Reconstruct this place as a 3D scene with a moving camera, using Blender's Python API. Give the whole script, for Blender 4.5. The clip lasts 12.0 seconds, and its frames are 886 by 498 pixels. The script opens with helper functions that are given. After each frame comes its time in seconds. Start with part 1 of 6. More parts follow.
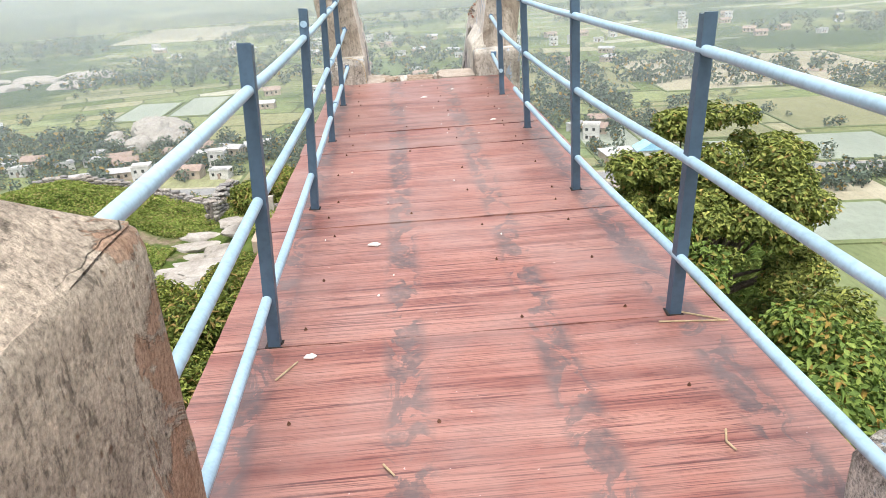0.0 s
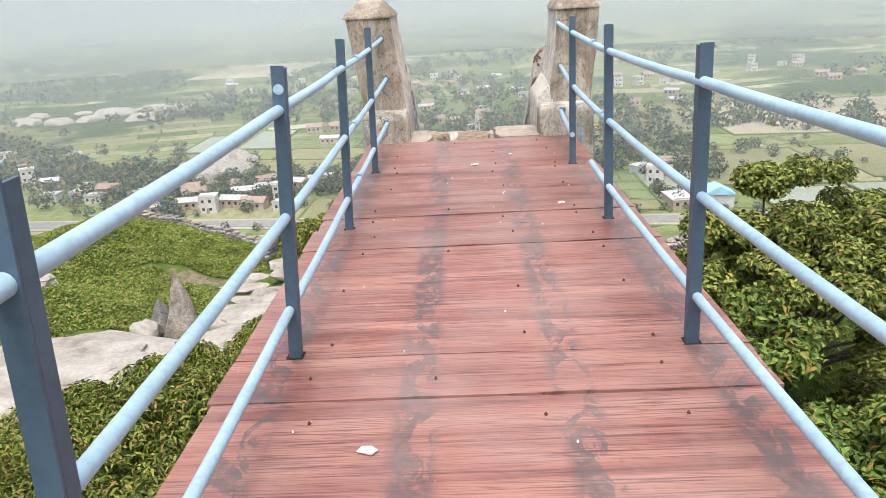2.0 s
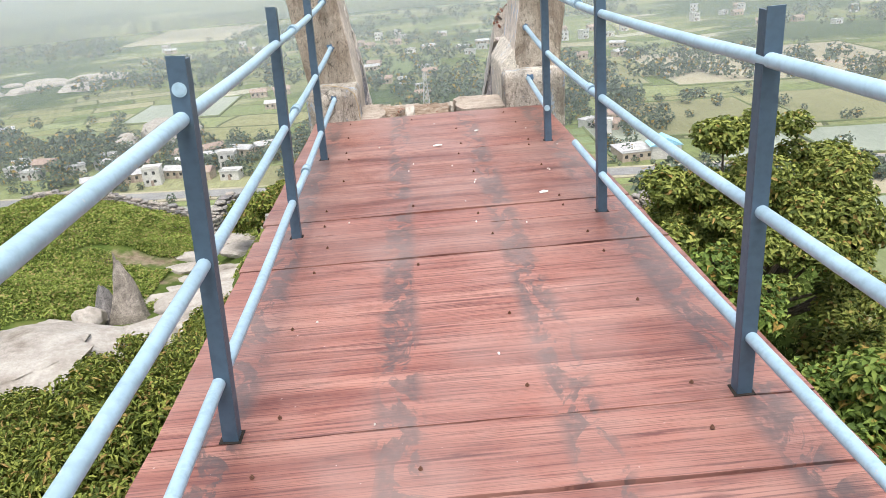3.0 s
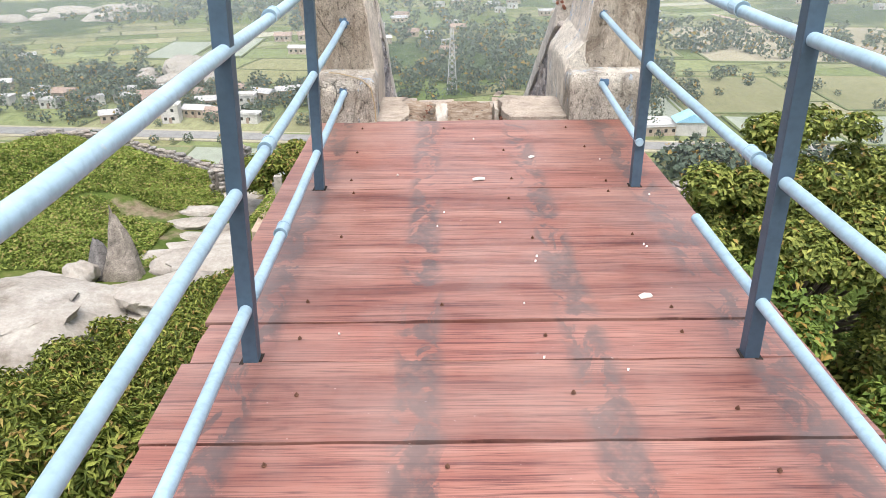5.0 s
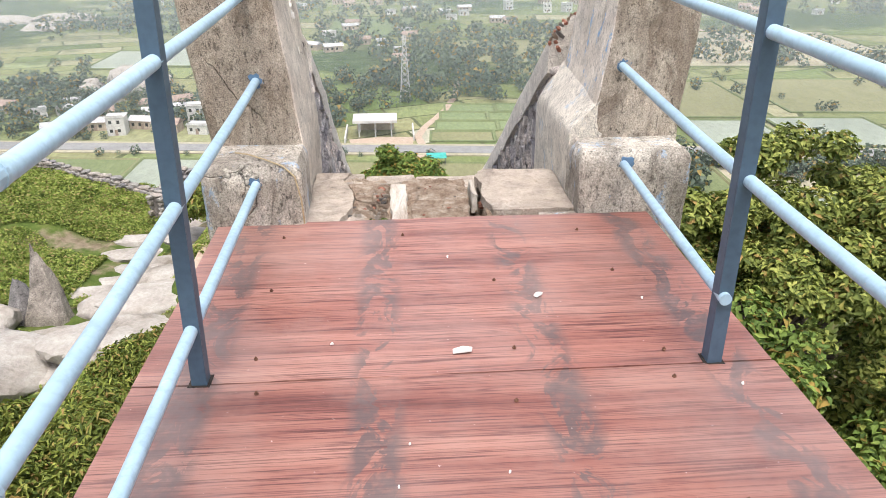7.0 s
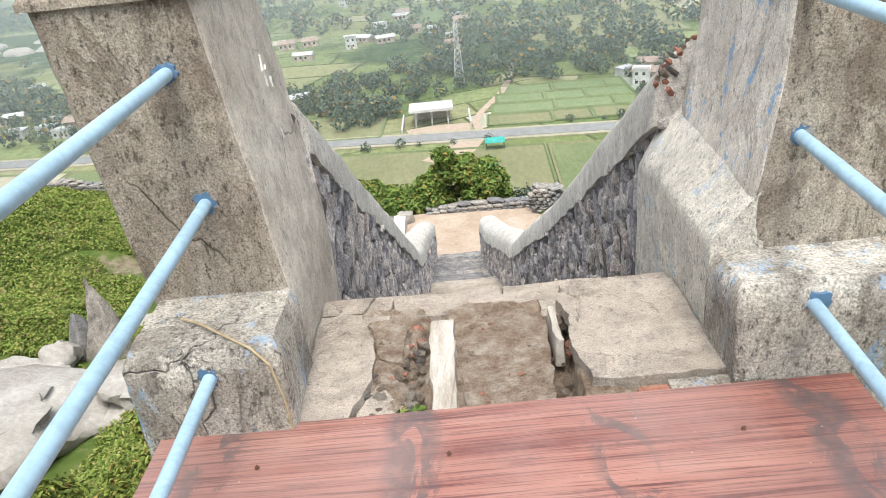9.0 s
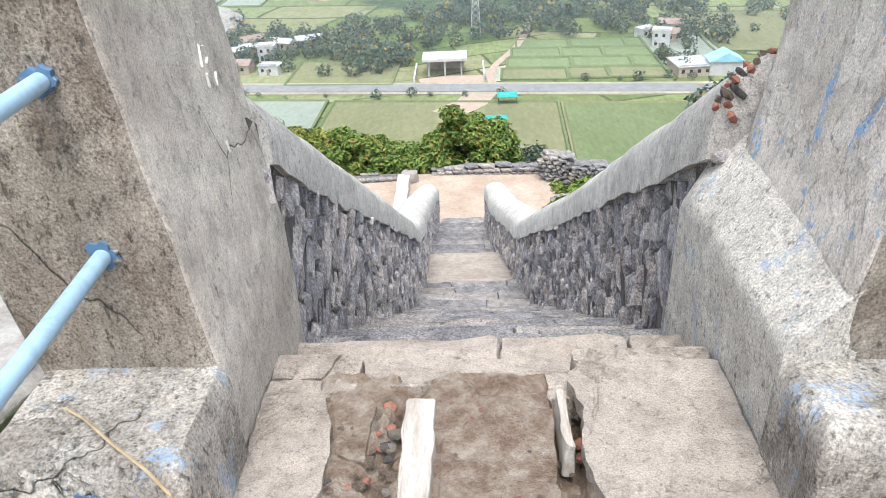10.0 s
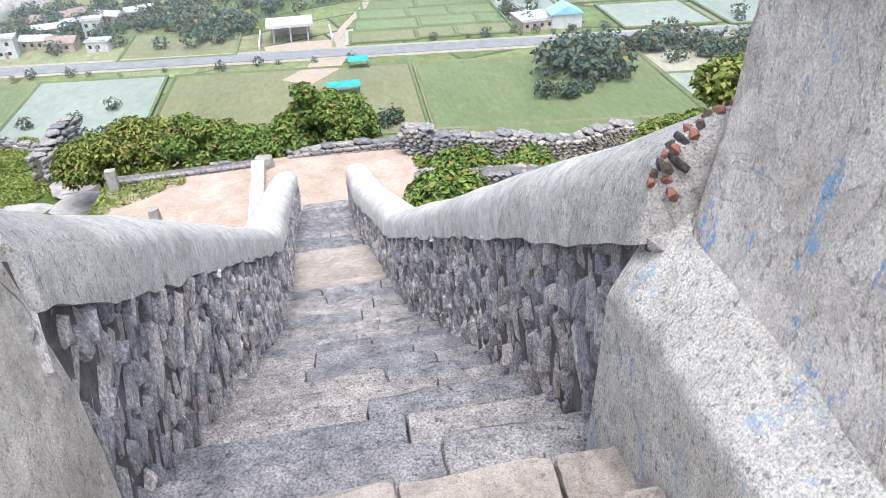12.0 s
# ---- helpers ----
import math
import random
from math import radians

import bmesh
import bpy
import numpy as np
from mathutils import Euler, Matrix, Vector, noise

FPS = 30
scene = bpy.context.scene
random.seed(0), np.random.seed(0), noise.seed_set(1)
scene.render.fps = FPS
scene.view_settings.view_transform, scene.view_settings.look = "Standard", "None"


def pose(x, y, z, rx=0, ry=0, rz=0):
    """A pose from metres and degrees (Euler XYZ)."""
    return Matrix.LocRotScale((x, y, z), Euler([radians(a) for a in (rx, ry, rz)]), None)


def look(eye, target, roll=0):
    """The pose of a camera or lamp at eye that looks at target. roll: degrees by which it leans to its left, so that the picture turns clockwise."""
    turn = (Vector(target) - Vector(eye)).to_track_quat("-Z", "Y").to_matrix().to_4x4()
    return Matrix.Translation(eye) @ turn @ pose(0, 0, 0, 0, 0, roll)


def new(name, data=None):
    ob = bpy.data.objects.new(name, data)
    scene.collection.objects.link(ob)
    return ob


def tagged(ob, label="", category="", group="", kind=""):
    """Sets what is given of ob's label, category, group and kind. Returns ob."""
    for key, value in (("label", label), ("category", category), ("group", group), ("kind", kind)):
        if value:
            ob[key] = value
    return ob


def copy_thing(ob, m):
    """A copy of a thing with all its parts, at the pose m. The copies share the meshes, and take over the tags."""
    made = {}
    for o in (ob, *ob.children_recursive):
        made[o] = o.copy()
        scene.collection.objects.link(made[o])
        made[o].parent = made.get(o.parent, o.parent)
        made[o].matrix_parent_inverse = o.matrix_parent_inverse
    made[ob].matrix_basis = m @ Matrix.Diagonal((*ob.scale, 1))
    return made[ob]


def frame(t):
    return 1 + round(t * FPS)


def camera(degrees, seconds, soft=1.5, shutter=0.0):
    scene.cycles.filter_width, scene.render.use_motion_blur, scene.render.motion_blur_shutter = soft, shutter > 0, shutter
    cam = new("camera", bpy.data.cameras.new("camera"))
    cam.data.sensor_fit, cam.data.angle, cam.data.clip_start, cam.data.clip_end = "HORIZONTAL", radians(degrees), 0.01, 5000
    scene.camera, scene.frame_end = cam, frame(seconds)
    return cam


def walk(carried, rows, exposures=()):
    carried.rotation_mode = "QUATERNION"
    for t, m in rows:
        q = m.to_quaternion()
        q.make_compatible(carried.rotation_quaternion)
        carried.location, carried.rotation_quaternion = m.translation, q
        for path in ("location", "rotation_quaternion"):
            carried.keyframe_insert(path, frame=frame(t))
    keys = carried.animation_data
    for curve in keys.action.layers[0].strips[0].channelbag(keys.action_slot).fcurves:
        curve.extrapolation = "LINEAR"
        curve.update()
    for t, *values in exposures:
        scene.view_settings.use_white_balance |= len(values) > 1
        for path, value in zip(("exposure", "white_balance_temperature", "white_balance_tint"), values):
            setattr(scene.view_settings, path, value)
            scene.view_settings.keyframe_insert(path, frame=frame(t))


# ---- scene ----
cam = camera(62.1, 12.0, soft=0.7)
PATH = [
    (0, (-0.27, 0.606, 1.281), (-0.194, 2.459, 0.531), -3.6),
    (0.5, (-0.198, 0.928, 1.21), (-0.214, 2.832, 0.599), -2.4),
    (1, (-0.196, 1.315, 1.205), (-0.222, 3.219, 0.594), -2.3),
    (1.5, (-0.211, 1.679, 1.246), (-0.241, 3.574, 0.607), -3.1),
    (2, (-0.137, 2.056, 1.24), (-0.211, 3.947, 0.591), -3.2),
    (2.5, (-0.149, 2.404, 1.227), (-0.157, 4.308, 0.615), -2.7),
    (2.7, (-0.172, 2.541, 1.237), (-0.137, 4.424, 0.564), -4.2),
    (4.3, (-0.287, 3.694, 1.229), (-0.2, 5.502, 0.378), -3.9),
    (4.5, (-0.29, 3.838, 1.225), (-0.23, 5.655, 0.391), -2.3),
    (5, (-0.261, 4.247, 1.231), (-0.255, 6.054, 0.374), -0.5),
    (5.5, (-0.303, 4.634, 1.215), (-0.135, 6.446, 0.386), -0.1),
    (6, (-0.288, 5.004, 1.214), (-0.178, 6.822, 0.388), -1.9),
    (6.5, (-0.249, 5.375, 1.234), (-0.192, 7.155, 0.326), -2.4),
    (6.7, (-0.261, 5.521, 1.223), (-0.138, 7.332, 0.381), -0.3),
    (8.3, (-0.229, 6.631, 1.248), (-0.122, 8.411, 0.341), -4.4),
    (8.5, (-0.224, 6.769, 1.265), (-0.132, 8.539, 0.338), -6.7),
    (9, (-0.154, 7.085, 1.252), (-0.208, 8.884, 0.382), -6.2),
    (9.5, (-0.1, 7.395, 1.238), (-0.187, 9.124, 0.238), -3.4),
    (10, (-0.108, 7.699, 1.259), (-0.18, 9.438, 0.274), -2.9),
    (10.5, (-0.067, 7.977, 1.258), (-0.264, 9.715, 0.288), -3.3),
    (11, (-0.06, 8.17, 1.266), (-0.158, 9.874, 0.223), -1.8),
    (11.5, (-0.108, 8.325, 1.26), (-0.109, 9.966, 0.117), -1.3),
    (12, (-0.082, 8.386, 1.305), (0.195, 10.045, 0.223), -2.4),
]
walk(cam, [(t, look(eye, target, roll)) for t, eye, target, roll in PATH],
     [(0.0, 1.16, 6600, 8), (0.4, 1.0, 6600, 10), (1.0, 1.0, 6600, 10), (4.5, 1.04, 6600, 8), (5.5, 1.09, 6600, 11), (6.7, 1.09, 6600, 11), (8.3, 1.08, 6600, 8), (9.5, 1.06, 6200, 4), (10.0, 1.17, 6050, 7), (11.0, 1.20, 5850, 9), (12.0, 1.20, 5800, 10)])


# ---- world, sun and sky ----
world = bpy.data.worlds.new("sky")
scene.world = world
world.use_nodes = True
wn, wl = world.node_tree.nodes, world.node_tree.links
wn.clear()
sky = wn.new("ShaderNodeTexSky")
sky.sky_type, sky.sun_disc = "NISHITA", False
sky.sun_elevation, sky.sun_rotation = radians(69), radians(180)
sky.air_density, sky.dust_density, sky.ozone_density = 1.0, 4.0, 1.0
soften = wn.new("ShaderNodeHueSaturation")
soften.inputs["Saturation"].default_value = 0.6
wback = wn.new("ShaderNodeBackground")
wback.inputs["Strength"].default_value = 0.15
wout = wn.new("ShaderNodeOutputWorld")
wl.new(sky.outputs[0], soften.inputs["Color"])
wl.new(soften.outputs[0], wback.inputs["Color"])
wl.new(wback.outputs[0], wout.inputs["Surface"])
sun_data = bpy.data.lights.new("sun", "SUN")
sun_data.energy, sun_data.angle, sun_data.color = 1.4, radians(30), (1.0, 0.975, 0.94)
sun = new("sun", sun_data)
sun.matrix_world = look((0, -32, 90), (0, 0, 0))


# ---- materials ----
class Graph:
    """A small builder for node materials."""

    def __init__(self, name):
        self.mat = bpy.data.materials.new(name)
        self.mat.use_nodes = True
        self.nodes, self.links = self.mat.node_tree.nodes, self.mat.node_tree.links
        self.shader = self.nodes["Principled BSDF"]
        self.out = self.nodes["Material Output"]

    def node(self, kind, **values):
        n = self.nodes.new(kind)
        for key, value in values.items():
            n.inputs[key.replace("_", " ")].default_value = value
        return n

    def link(self, a, b):
        self.links.new(a, b)

    def coords(self, stretch=(1, 1, 1), scatter=False):
        tc = self.node("ShaderNodeTexCoord")
        mp = self.node("ShaderNodeMapping")
        mp.inputs["Scale"].default_value = stretch
        self.link(tc.outputs["Object"], mp.inputs["Vector"])
        if scatter:
            info = self.node("ShaderNodeObjectInfo")
            mul = self.node("ShaderNodeMath")
            mul.operation = "MULTIPLY"
            mul.inputs[1].default_value = 37.0
            self.link(info.outputs["Random"], mul.inputs[0])
            self.link(mul.outputs[0], mp.inputs["Location"])
        return mp.outputs[0]

    def noise(self, vec, scale, detail=6.0, rough=0.6, distort=0.0):
        n = self.node("ShaderNodeTexNoise", Scale=scale, Detail=detail, Roughness=rough, Distortion=distort)
        self.link(vec, n.inputs["Vector"])
        return n.outputs["Fac"]

    def voronoi(self, vec, scale, feature="F1", out="Distance", metric="EUCLIDEAN"):
        n = self.node("ShaderNodeTexVoronoi", Scale=scale)
        n.feature = feature
        if feature != "DISTANCE_TO_EDGE":
            n.distance = metric
        self.link(vec, n.inputs["Vector"])
        return n.outputs[out]

    def ramp(self, fac, stops, smooth=False):
        n = self.node("ShaderNodeValToRGB")
        n.color_ramp.interpolation = "EASE" if smooth else "LINEAR"
        while len(n.color_ramp.elements) < len(stops):
            n.color_ramp.elements.new(0.5)
        for e, (p, c) in zip(n.color_ramp.elements, stops):
            e.position = p
            e.color = (c, c, c, 1) if isinstance(c, (int, float)) else (*c, 1)
        self.link(fac, n.inputs["Fac"])
        return n.outputs["Color"]

    def mix(self, fac, a, b, mode="MIX"):
        n = self.nodes.new("ShaderNodeMix")
        n.data_type, n.blend_type = "RGBA", mode
        for value, socket in ((fac, n.inputs[0]), (a, n.inputs[6]), (b, n.inputs[7])):
            if isinstance(value, (int, float)):
                socket.default_value = value
            elif isinstance(value, tuple):
                socket.default_value = (*value, 1)
            else:
                self.link(value, socket)
        return n.outputs[2]

    def math(self, op, a, b=0.0):
        n = self.node("ShaderNodeMath")
        n.operation = op
        for value, socket in ((a, n.inputs[0]), (b, n.inputs[1])):
            if isinstance(value, (int, float)):
                socket.default_value = value
            else:
                self.link(value, socket)
        return n.outputs[0]

    def axis(self, vec, which):
        n = self.node("ShaderNodeSeparateXYZ")
        self.link(vec, n.inputs[0])
        return n.outputs[which]

    def island(self):
        return self.node("ShaderNodeNewGeometry").outputs["Random Per Island"]

    def done(self, color, rough=0.85, bump=None, strength=0.4, distance=0.02, metal=0.0, spec=0.4):
        s = self.shader
        if isinstance(color, tuple):
            s.inputs["Base Color"].default_value = (*color, 1)
        else:
            self.link(color, s.inputs["Base Color"])
        if isinstance(rough, (int, float)):
            s.inputs["Roughness"].default_value = rough
        else:
            self.link(rough, s.inputs["Roughness"])
        s.inputs["Metallic"].default_value = metal
        s.inputs["Specular IOR Level"].default_value = spec
        if bump is not None:
            b = self.node("ShaderNodeBump", Strength=strength, Distance=distance)
            self.link(bump, b.inputs["Height"])
            self.link(b.outputs[0], s.inputs["Normal"])
        return self.mat


def board_material():
    """Red laminated ply with dark wood grain across the deck, scuffs and damp smudges."""
    g = Graph("red_wood_grain_ply")
    info = g.node("ShaderNodeObjectInfo")
    base = g.coords()
    broad = g.noise(g.coords((0.45, 7, 1)), 1.5, 5, 0.6, 0.4)
    figure = g.noise(g.coords((0.32, 9.5, 1)), 1.5, 3, 0.5, 0.35)
    fine = g.noise(g.coords((2.5, 170, 5)), 1.2, 5, 0.65)
    streak = g.noise(g.coords((0.9, 42, 1)), 1.6, 6, 0.65, 0.4)
    col = g.ramp(broad, [(0.30, (0.16, 0.056, 0.044)), (0.45, (0.275, 0.113, 0.088)), (0.58, (0.345, 0.162, 0.126)), (0.75, (0.405, 0.217, 0.172))])
    col = g.mix(g.ramp(streak, [(0.37, 0.9), (0.46, 0.0)]), col, (0.10, 0.030, 0.028))
    lines = g.ramp(figure, [(0.0, 0.0), (0.392, 0.0), (0.40, 0.95), (0.412, 0.1), (0.462, 0.0), (0.47, 0.9), (0.485, 0.0), (0.53, 0.0), (0.538, 0.85), (0.548, 0.0), (0.60, 0.0), (0.607, 0.8), (0.62, 0.0)])
    lines = g.math("MULTIPLY", lines, g.ramp(fine, [(0.35, 1.0), (0.62, 0.25)]))
    col = g.mix(lines, col, (0.06, 0.02, 0.022))
    col = g.mix(g.ramp(fine, [(0.40, 0.6), (0.48, 0.0)]), col, (0.08, 0.026, 0.026))
    tint = g.ramp(info.outputs["Random"], [(0.0, 0.86), (1.0, 1.08)])
    col = g.mix(1.0, col, tint, "MULTIPLY")
    # damp smudges along the joists
    x = g.axis(base, "X")
    lane = g.math("ABSOLUTE", g.math("SUBTRACT", g.math("FRACT", g.math("MULTIPLY", g.math("ADD", x, 1.10), 1.95)), 0.5))
    lane = g.ramp(lane, [(0.09, 1.0), (0.17, 0.0)])
    blot = g.ramp(g.noise(g.coords((4.5, 2.6, 1)), 1.6, 6, 0.62, 1.2), [(0.47, 0.0), (0.50, 1.0)])
    smudge = g.math("MULTIPLY", lane, blot)
    crisp = g.ramp(g.noise(base, 26, 3, 0.6), [(0.36, 0.42), (0.54, 0.84)])
    col = g.mix(g.math("MULTIPLY", smudge, crisp), col, (0.085, 0.066, 0.066))
    # dust and pale scuffs, with the sky's grey sheen painted in
    dust_sheen = g.ramp(g.noise(base, 1.6, 6, 0.65), [(0.42, 0.0), (0.72, 0.42)])
    col = g.mix(dust_sheen, col, (0.36, 0.265, 0.24))
    speck = g.ramp(g.noise(base, 60, 2, 0.5), [(0.74, 0.0), (0.80, 0.7)])
    col = g.mix(speck, col, (0.6, 0.5, 0.47))
    rough = g.ramp(g.noise(base, 2.2, 4, 0.6), [(0.3, 0.34), (0.7, 0.52)])
    return g.done(col, rough, g.mix(0.5, streak, fine), 0.25, 0.005, spec=0.5)


def paint_material(name, main, worn, rough, chips=0.66, scale=14.0):
    g = Graph(name)
    v = g.coords(scatter=True)
    shade = g.ramp(g.noise(v, 3.0, 6, 0.6), [(0.3, tuple(c * 0.82 for c in main)), (0.7, tuple(min(1, c * 1.12) for c in main))])
    chip = g.ramp(g.noise(v, scale, 8, 0.7), [(chips, 0.0), (chips + 0.04, 1.0)])
    col = g.mix(chip, shade, worn)
    grime = g.ramp(g.noise(v, 45, 4, 0.6), [(0.35, 0.3), (0.55, 0.0)])
    col = g.mix(grime, col, tuple(c * 0.5 for c in main))
    return g.done(col, rough, g.noise(v, 60, 4), 0.15, 0.003, spec=0.5)


def plaster_material(name, pale, dark, stain, blue=0.0, pit=0.5, grime=0.5, grain=120.0, streaky=True, coarse=1.0, peel=0.0):
    """Weathered lime plaster: blotches, runs, pits and old paint."""
    g = Graph(name)
    v = g.coords()
    runs = g.coords((7, 7, 0.9))
    big = g.noise(v, 2.3, 8, 0.65, 0.5)
    col = g.ramp(big, [(0.32, dark), (0.5, tuple((a + b) / 2 for a, b in zip(pale, dark))), (0.66, pale)])
    if streaky:
        run = g.ramp(g.noise(runs, 1.4, 6, 0.65), [(0.45, 0.0), (0.66, grime)])
        col = g.mix(run, col, stain)
    sand = g.ramp(g.noise(v, grain, 3, 0.7), [(0.30, 0.35), (0.5, 1.0), (0.70, 1.55)])
    col = g.mix(0.85 * coarse, col, sand, "MULTIPLY")
    flake = g.ramp(g.noise(g.coords((1, 1, 0.45)), grain * 0.33, 4, 0.75), [(0.36, 0.35), (0.44, 1.0), (0.58, 1.0), (0.68, 1.35)])
    col = g.mix(0.9 * coarse, col, flake, "MULTIPLY")
    patch = g.ramp(g.noise(v, 11, 6, 0.7, 0.4), [(0.34, 0.62), (0.5, 1.0), (0.66, 1.2)])
    col = g.mix(0.7, col, patch, "MULTIPLY")
    bare = g.ramp(g.noise(g.coords((1, 1, 0.6)), 3.2, 9, 0.66, 0.8), [(0.525, 0.0), (0.54, 1.0)])
    col = g.mix(g.math("MULTIPLY", bare, peel), col, g.mix(0.55, stain, sand, "MULTIPLY"))
    pits = g.ramp(g.voronoi(v, 26), [(0.10, 1.0), (0.20, 0.0)])
    thin = g.ramp(g.noise(v, 6, 4, 0.6), [(0.5, 0.0), (0.64, 1.0)])
    pits = g.math("MULTIPLY", pits, thin)
    col = g.mix(g.math("MULTIPLY", pits, pit), col, tuple(c * 0.35 for c in stain))
    crack = g.ramp(g.voronoi(g.mix(0.12, v, g.node("ShaderNodeTexNoise", Scale=5.0).outputs["Color"]), 1.7, "DISTANCE_TO_EDGE"), [(0.0015, 1.0), (0.0045, 0.0)])
    crack = g.math("MULTIPLY", crack, g.ramp(g.noise(v, 1.1, 2), [(0.56, 0.0), (0.60, 1.0)]))
    col = g.mix(g.math("MULTIPLY", crack, 0.65), col, (0.05, 0.045, 0.04))
    if blue:
        paint = g.ramp(g.noise(g.coords((6.0, 6.0, 2.0)), 1.5, 8, 0.7), [(0.565, 0.0), (0.60, 1.0)])
        worn = g.ramp(g.noise(v, 55, 5, 0.7), [(0.44, 0.0), (0.52, 1.0)])
        paint = g.math("MULTIPLY", paint, worn)
        col = g.mix(g.math("MULTIPLY", paint, blue), col, (0.27, 0.44, 0.66))
    height = g.mix(0.35, g.noise(v, grain * 0.7, 5, 0.7), big)
    height = g.mix(0.6, height, g.math("SUBTRACT", 1.0, pits), "MULTIPLY")
    if peel:
        height = g.mix(0.22, height, g.math("SUBTRACT", 1.0, bare))
    height = g.mix(0.8, height, g.math("SUBTRACT", 1.0, crack), "MULTIPLY")
    return g.done(col, 0.92, height, 1.0, 0.02, spec=0.2)


def stone_material(name, a, b, c, scale=5.0, scatter=True, strength=0.6, island=False, vary=1.0):
    g = Graph(name)
    v = g.coords(scatter=scatter)
    big = g.noise(v, scale, 8, 0.7, 0.3)
    col = g.ramp(big, [(0.3, a), (0.5, b), (0.7, c)])
    grit = g.ramp(g.noise(v, scale * 14, 4, 0.7), [(0.32, 0.3), (0.5, 1.0), (0.68, 1.7)])
    col = g.mix(0.85, col, grit, "MULTIPLY")
    seam = g.ramp(g.noise(v, scale * 5, 5, 0.75, 0.6), [(0.36, 0.22), (0.43, 1.0), (0.62, 1.0), (0.70, 1.4)])
    col = g.mix(0.85, col, seam, "MULTIPLY")
    rnd = g.island() if island else g.node("ShaderNodeObjectInfo").outputs["Random"]
    col = g.mix(vary, col, g.ramp(rnd, [(0.0, (0.62, 0.62, 0.68)), (0.5, (1.0, 0.98, 0.96)), (0.85, (1.2, 1.12, 1.05)), (1.0, (1.06, 0.97, 0.9))]), "MULTIPLY")
    return g.done(col, 0.93, g.mix(0.5, g.noise(v, scale * 9, 6, 0.7), big), strength, 0.02, spec=0.2)


def leaf_material(name, dark, mid, light, dry=(0.3, 0.2, 0.05), dry_from=0.93):
    g = Graph(name)
    rnd = g.island()
    col = g.ramp(rnd, [(0.0, dark), (0.45, mid), (dry_from - 0.05, light), (dry_from, dry), (1.0, dry)])
    big = g.noise(g.coords(), 0.7, 3, 0.6)
    col = g.mix(g.ramp(big, [(0.35, 0.3), (0.6, 0.0)]), col, dark)
    m = g.done(col, 0.62, spec=0.22)
    trans = g.node("ShaderNodeBsdfTranslucent")
    g.link(col, trans.inputs["Color"])
    mixer = g.node("ShaderNodeMixShader", Fac=0.22)
    g.link(g.shader.outputs[0], mixer.inputs[1])
    g.link(trans.outputs[0], mixer.inputs[2])
    g.link(mixer.outputs[0], g.out.inputs["Surface"])
    return m


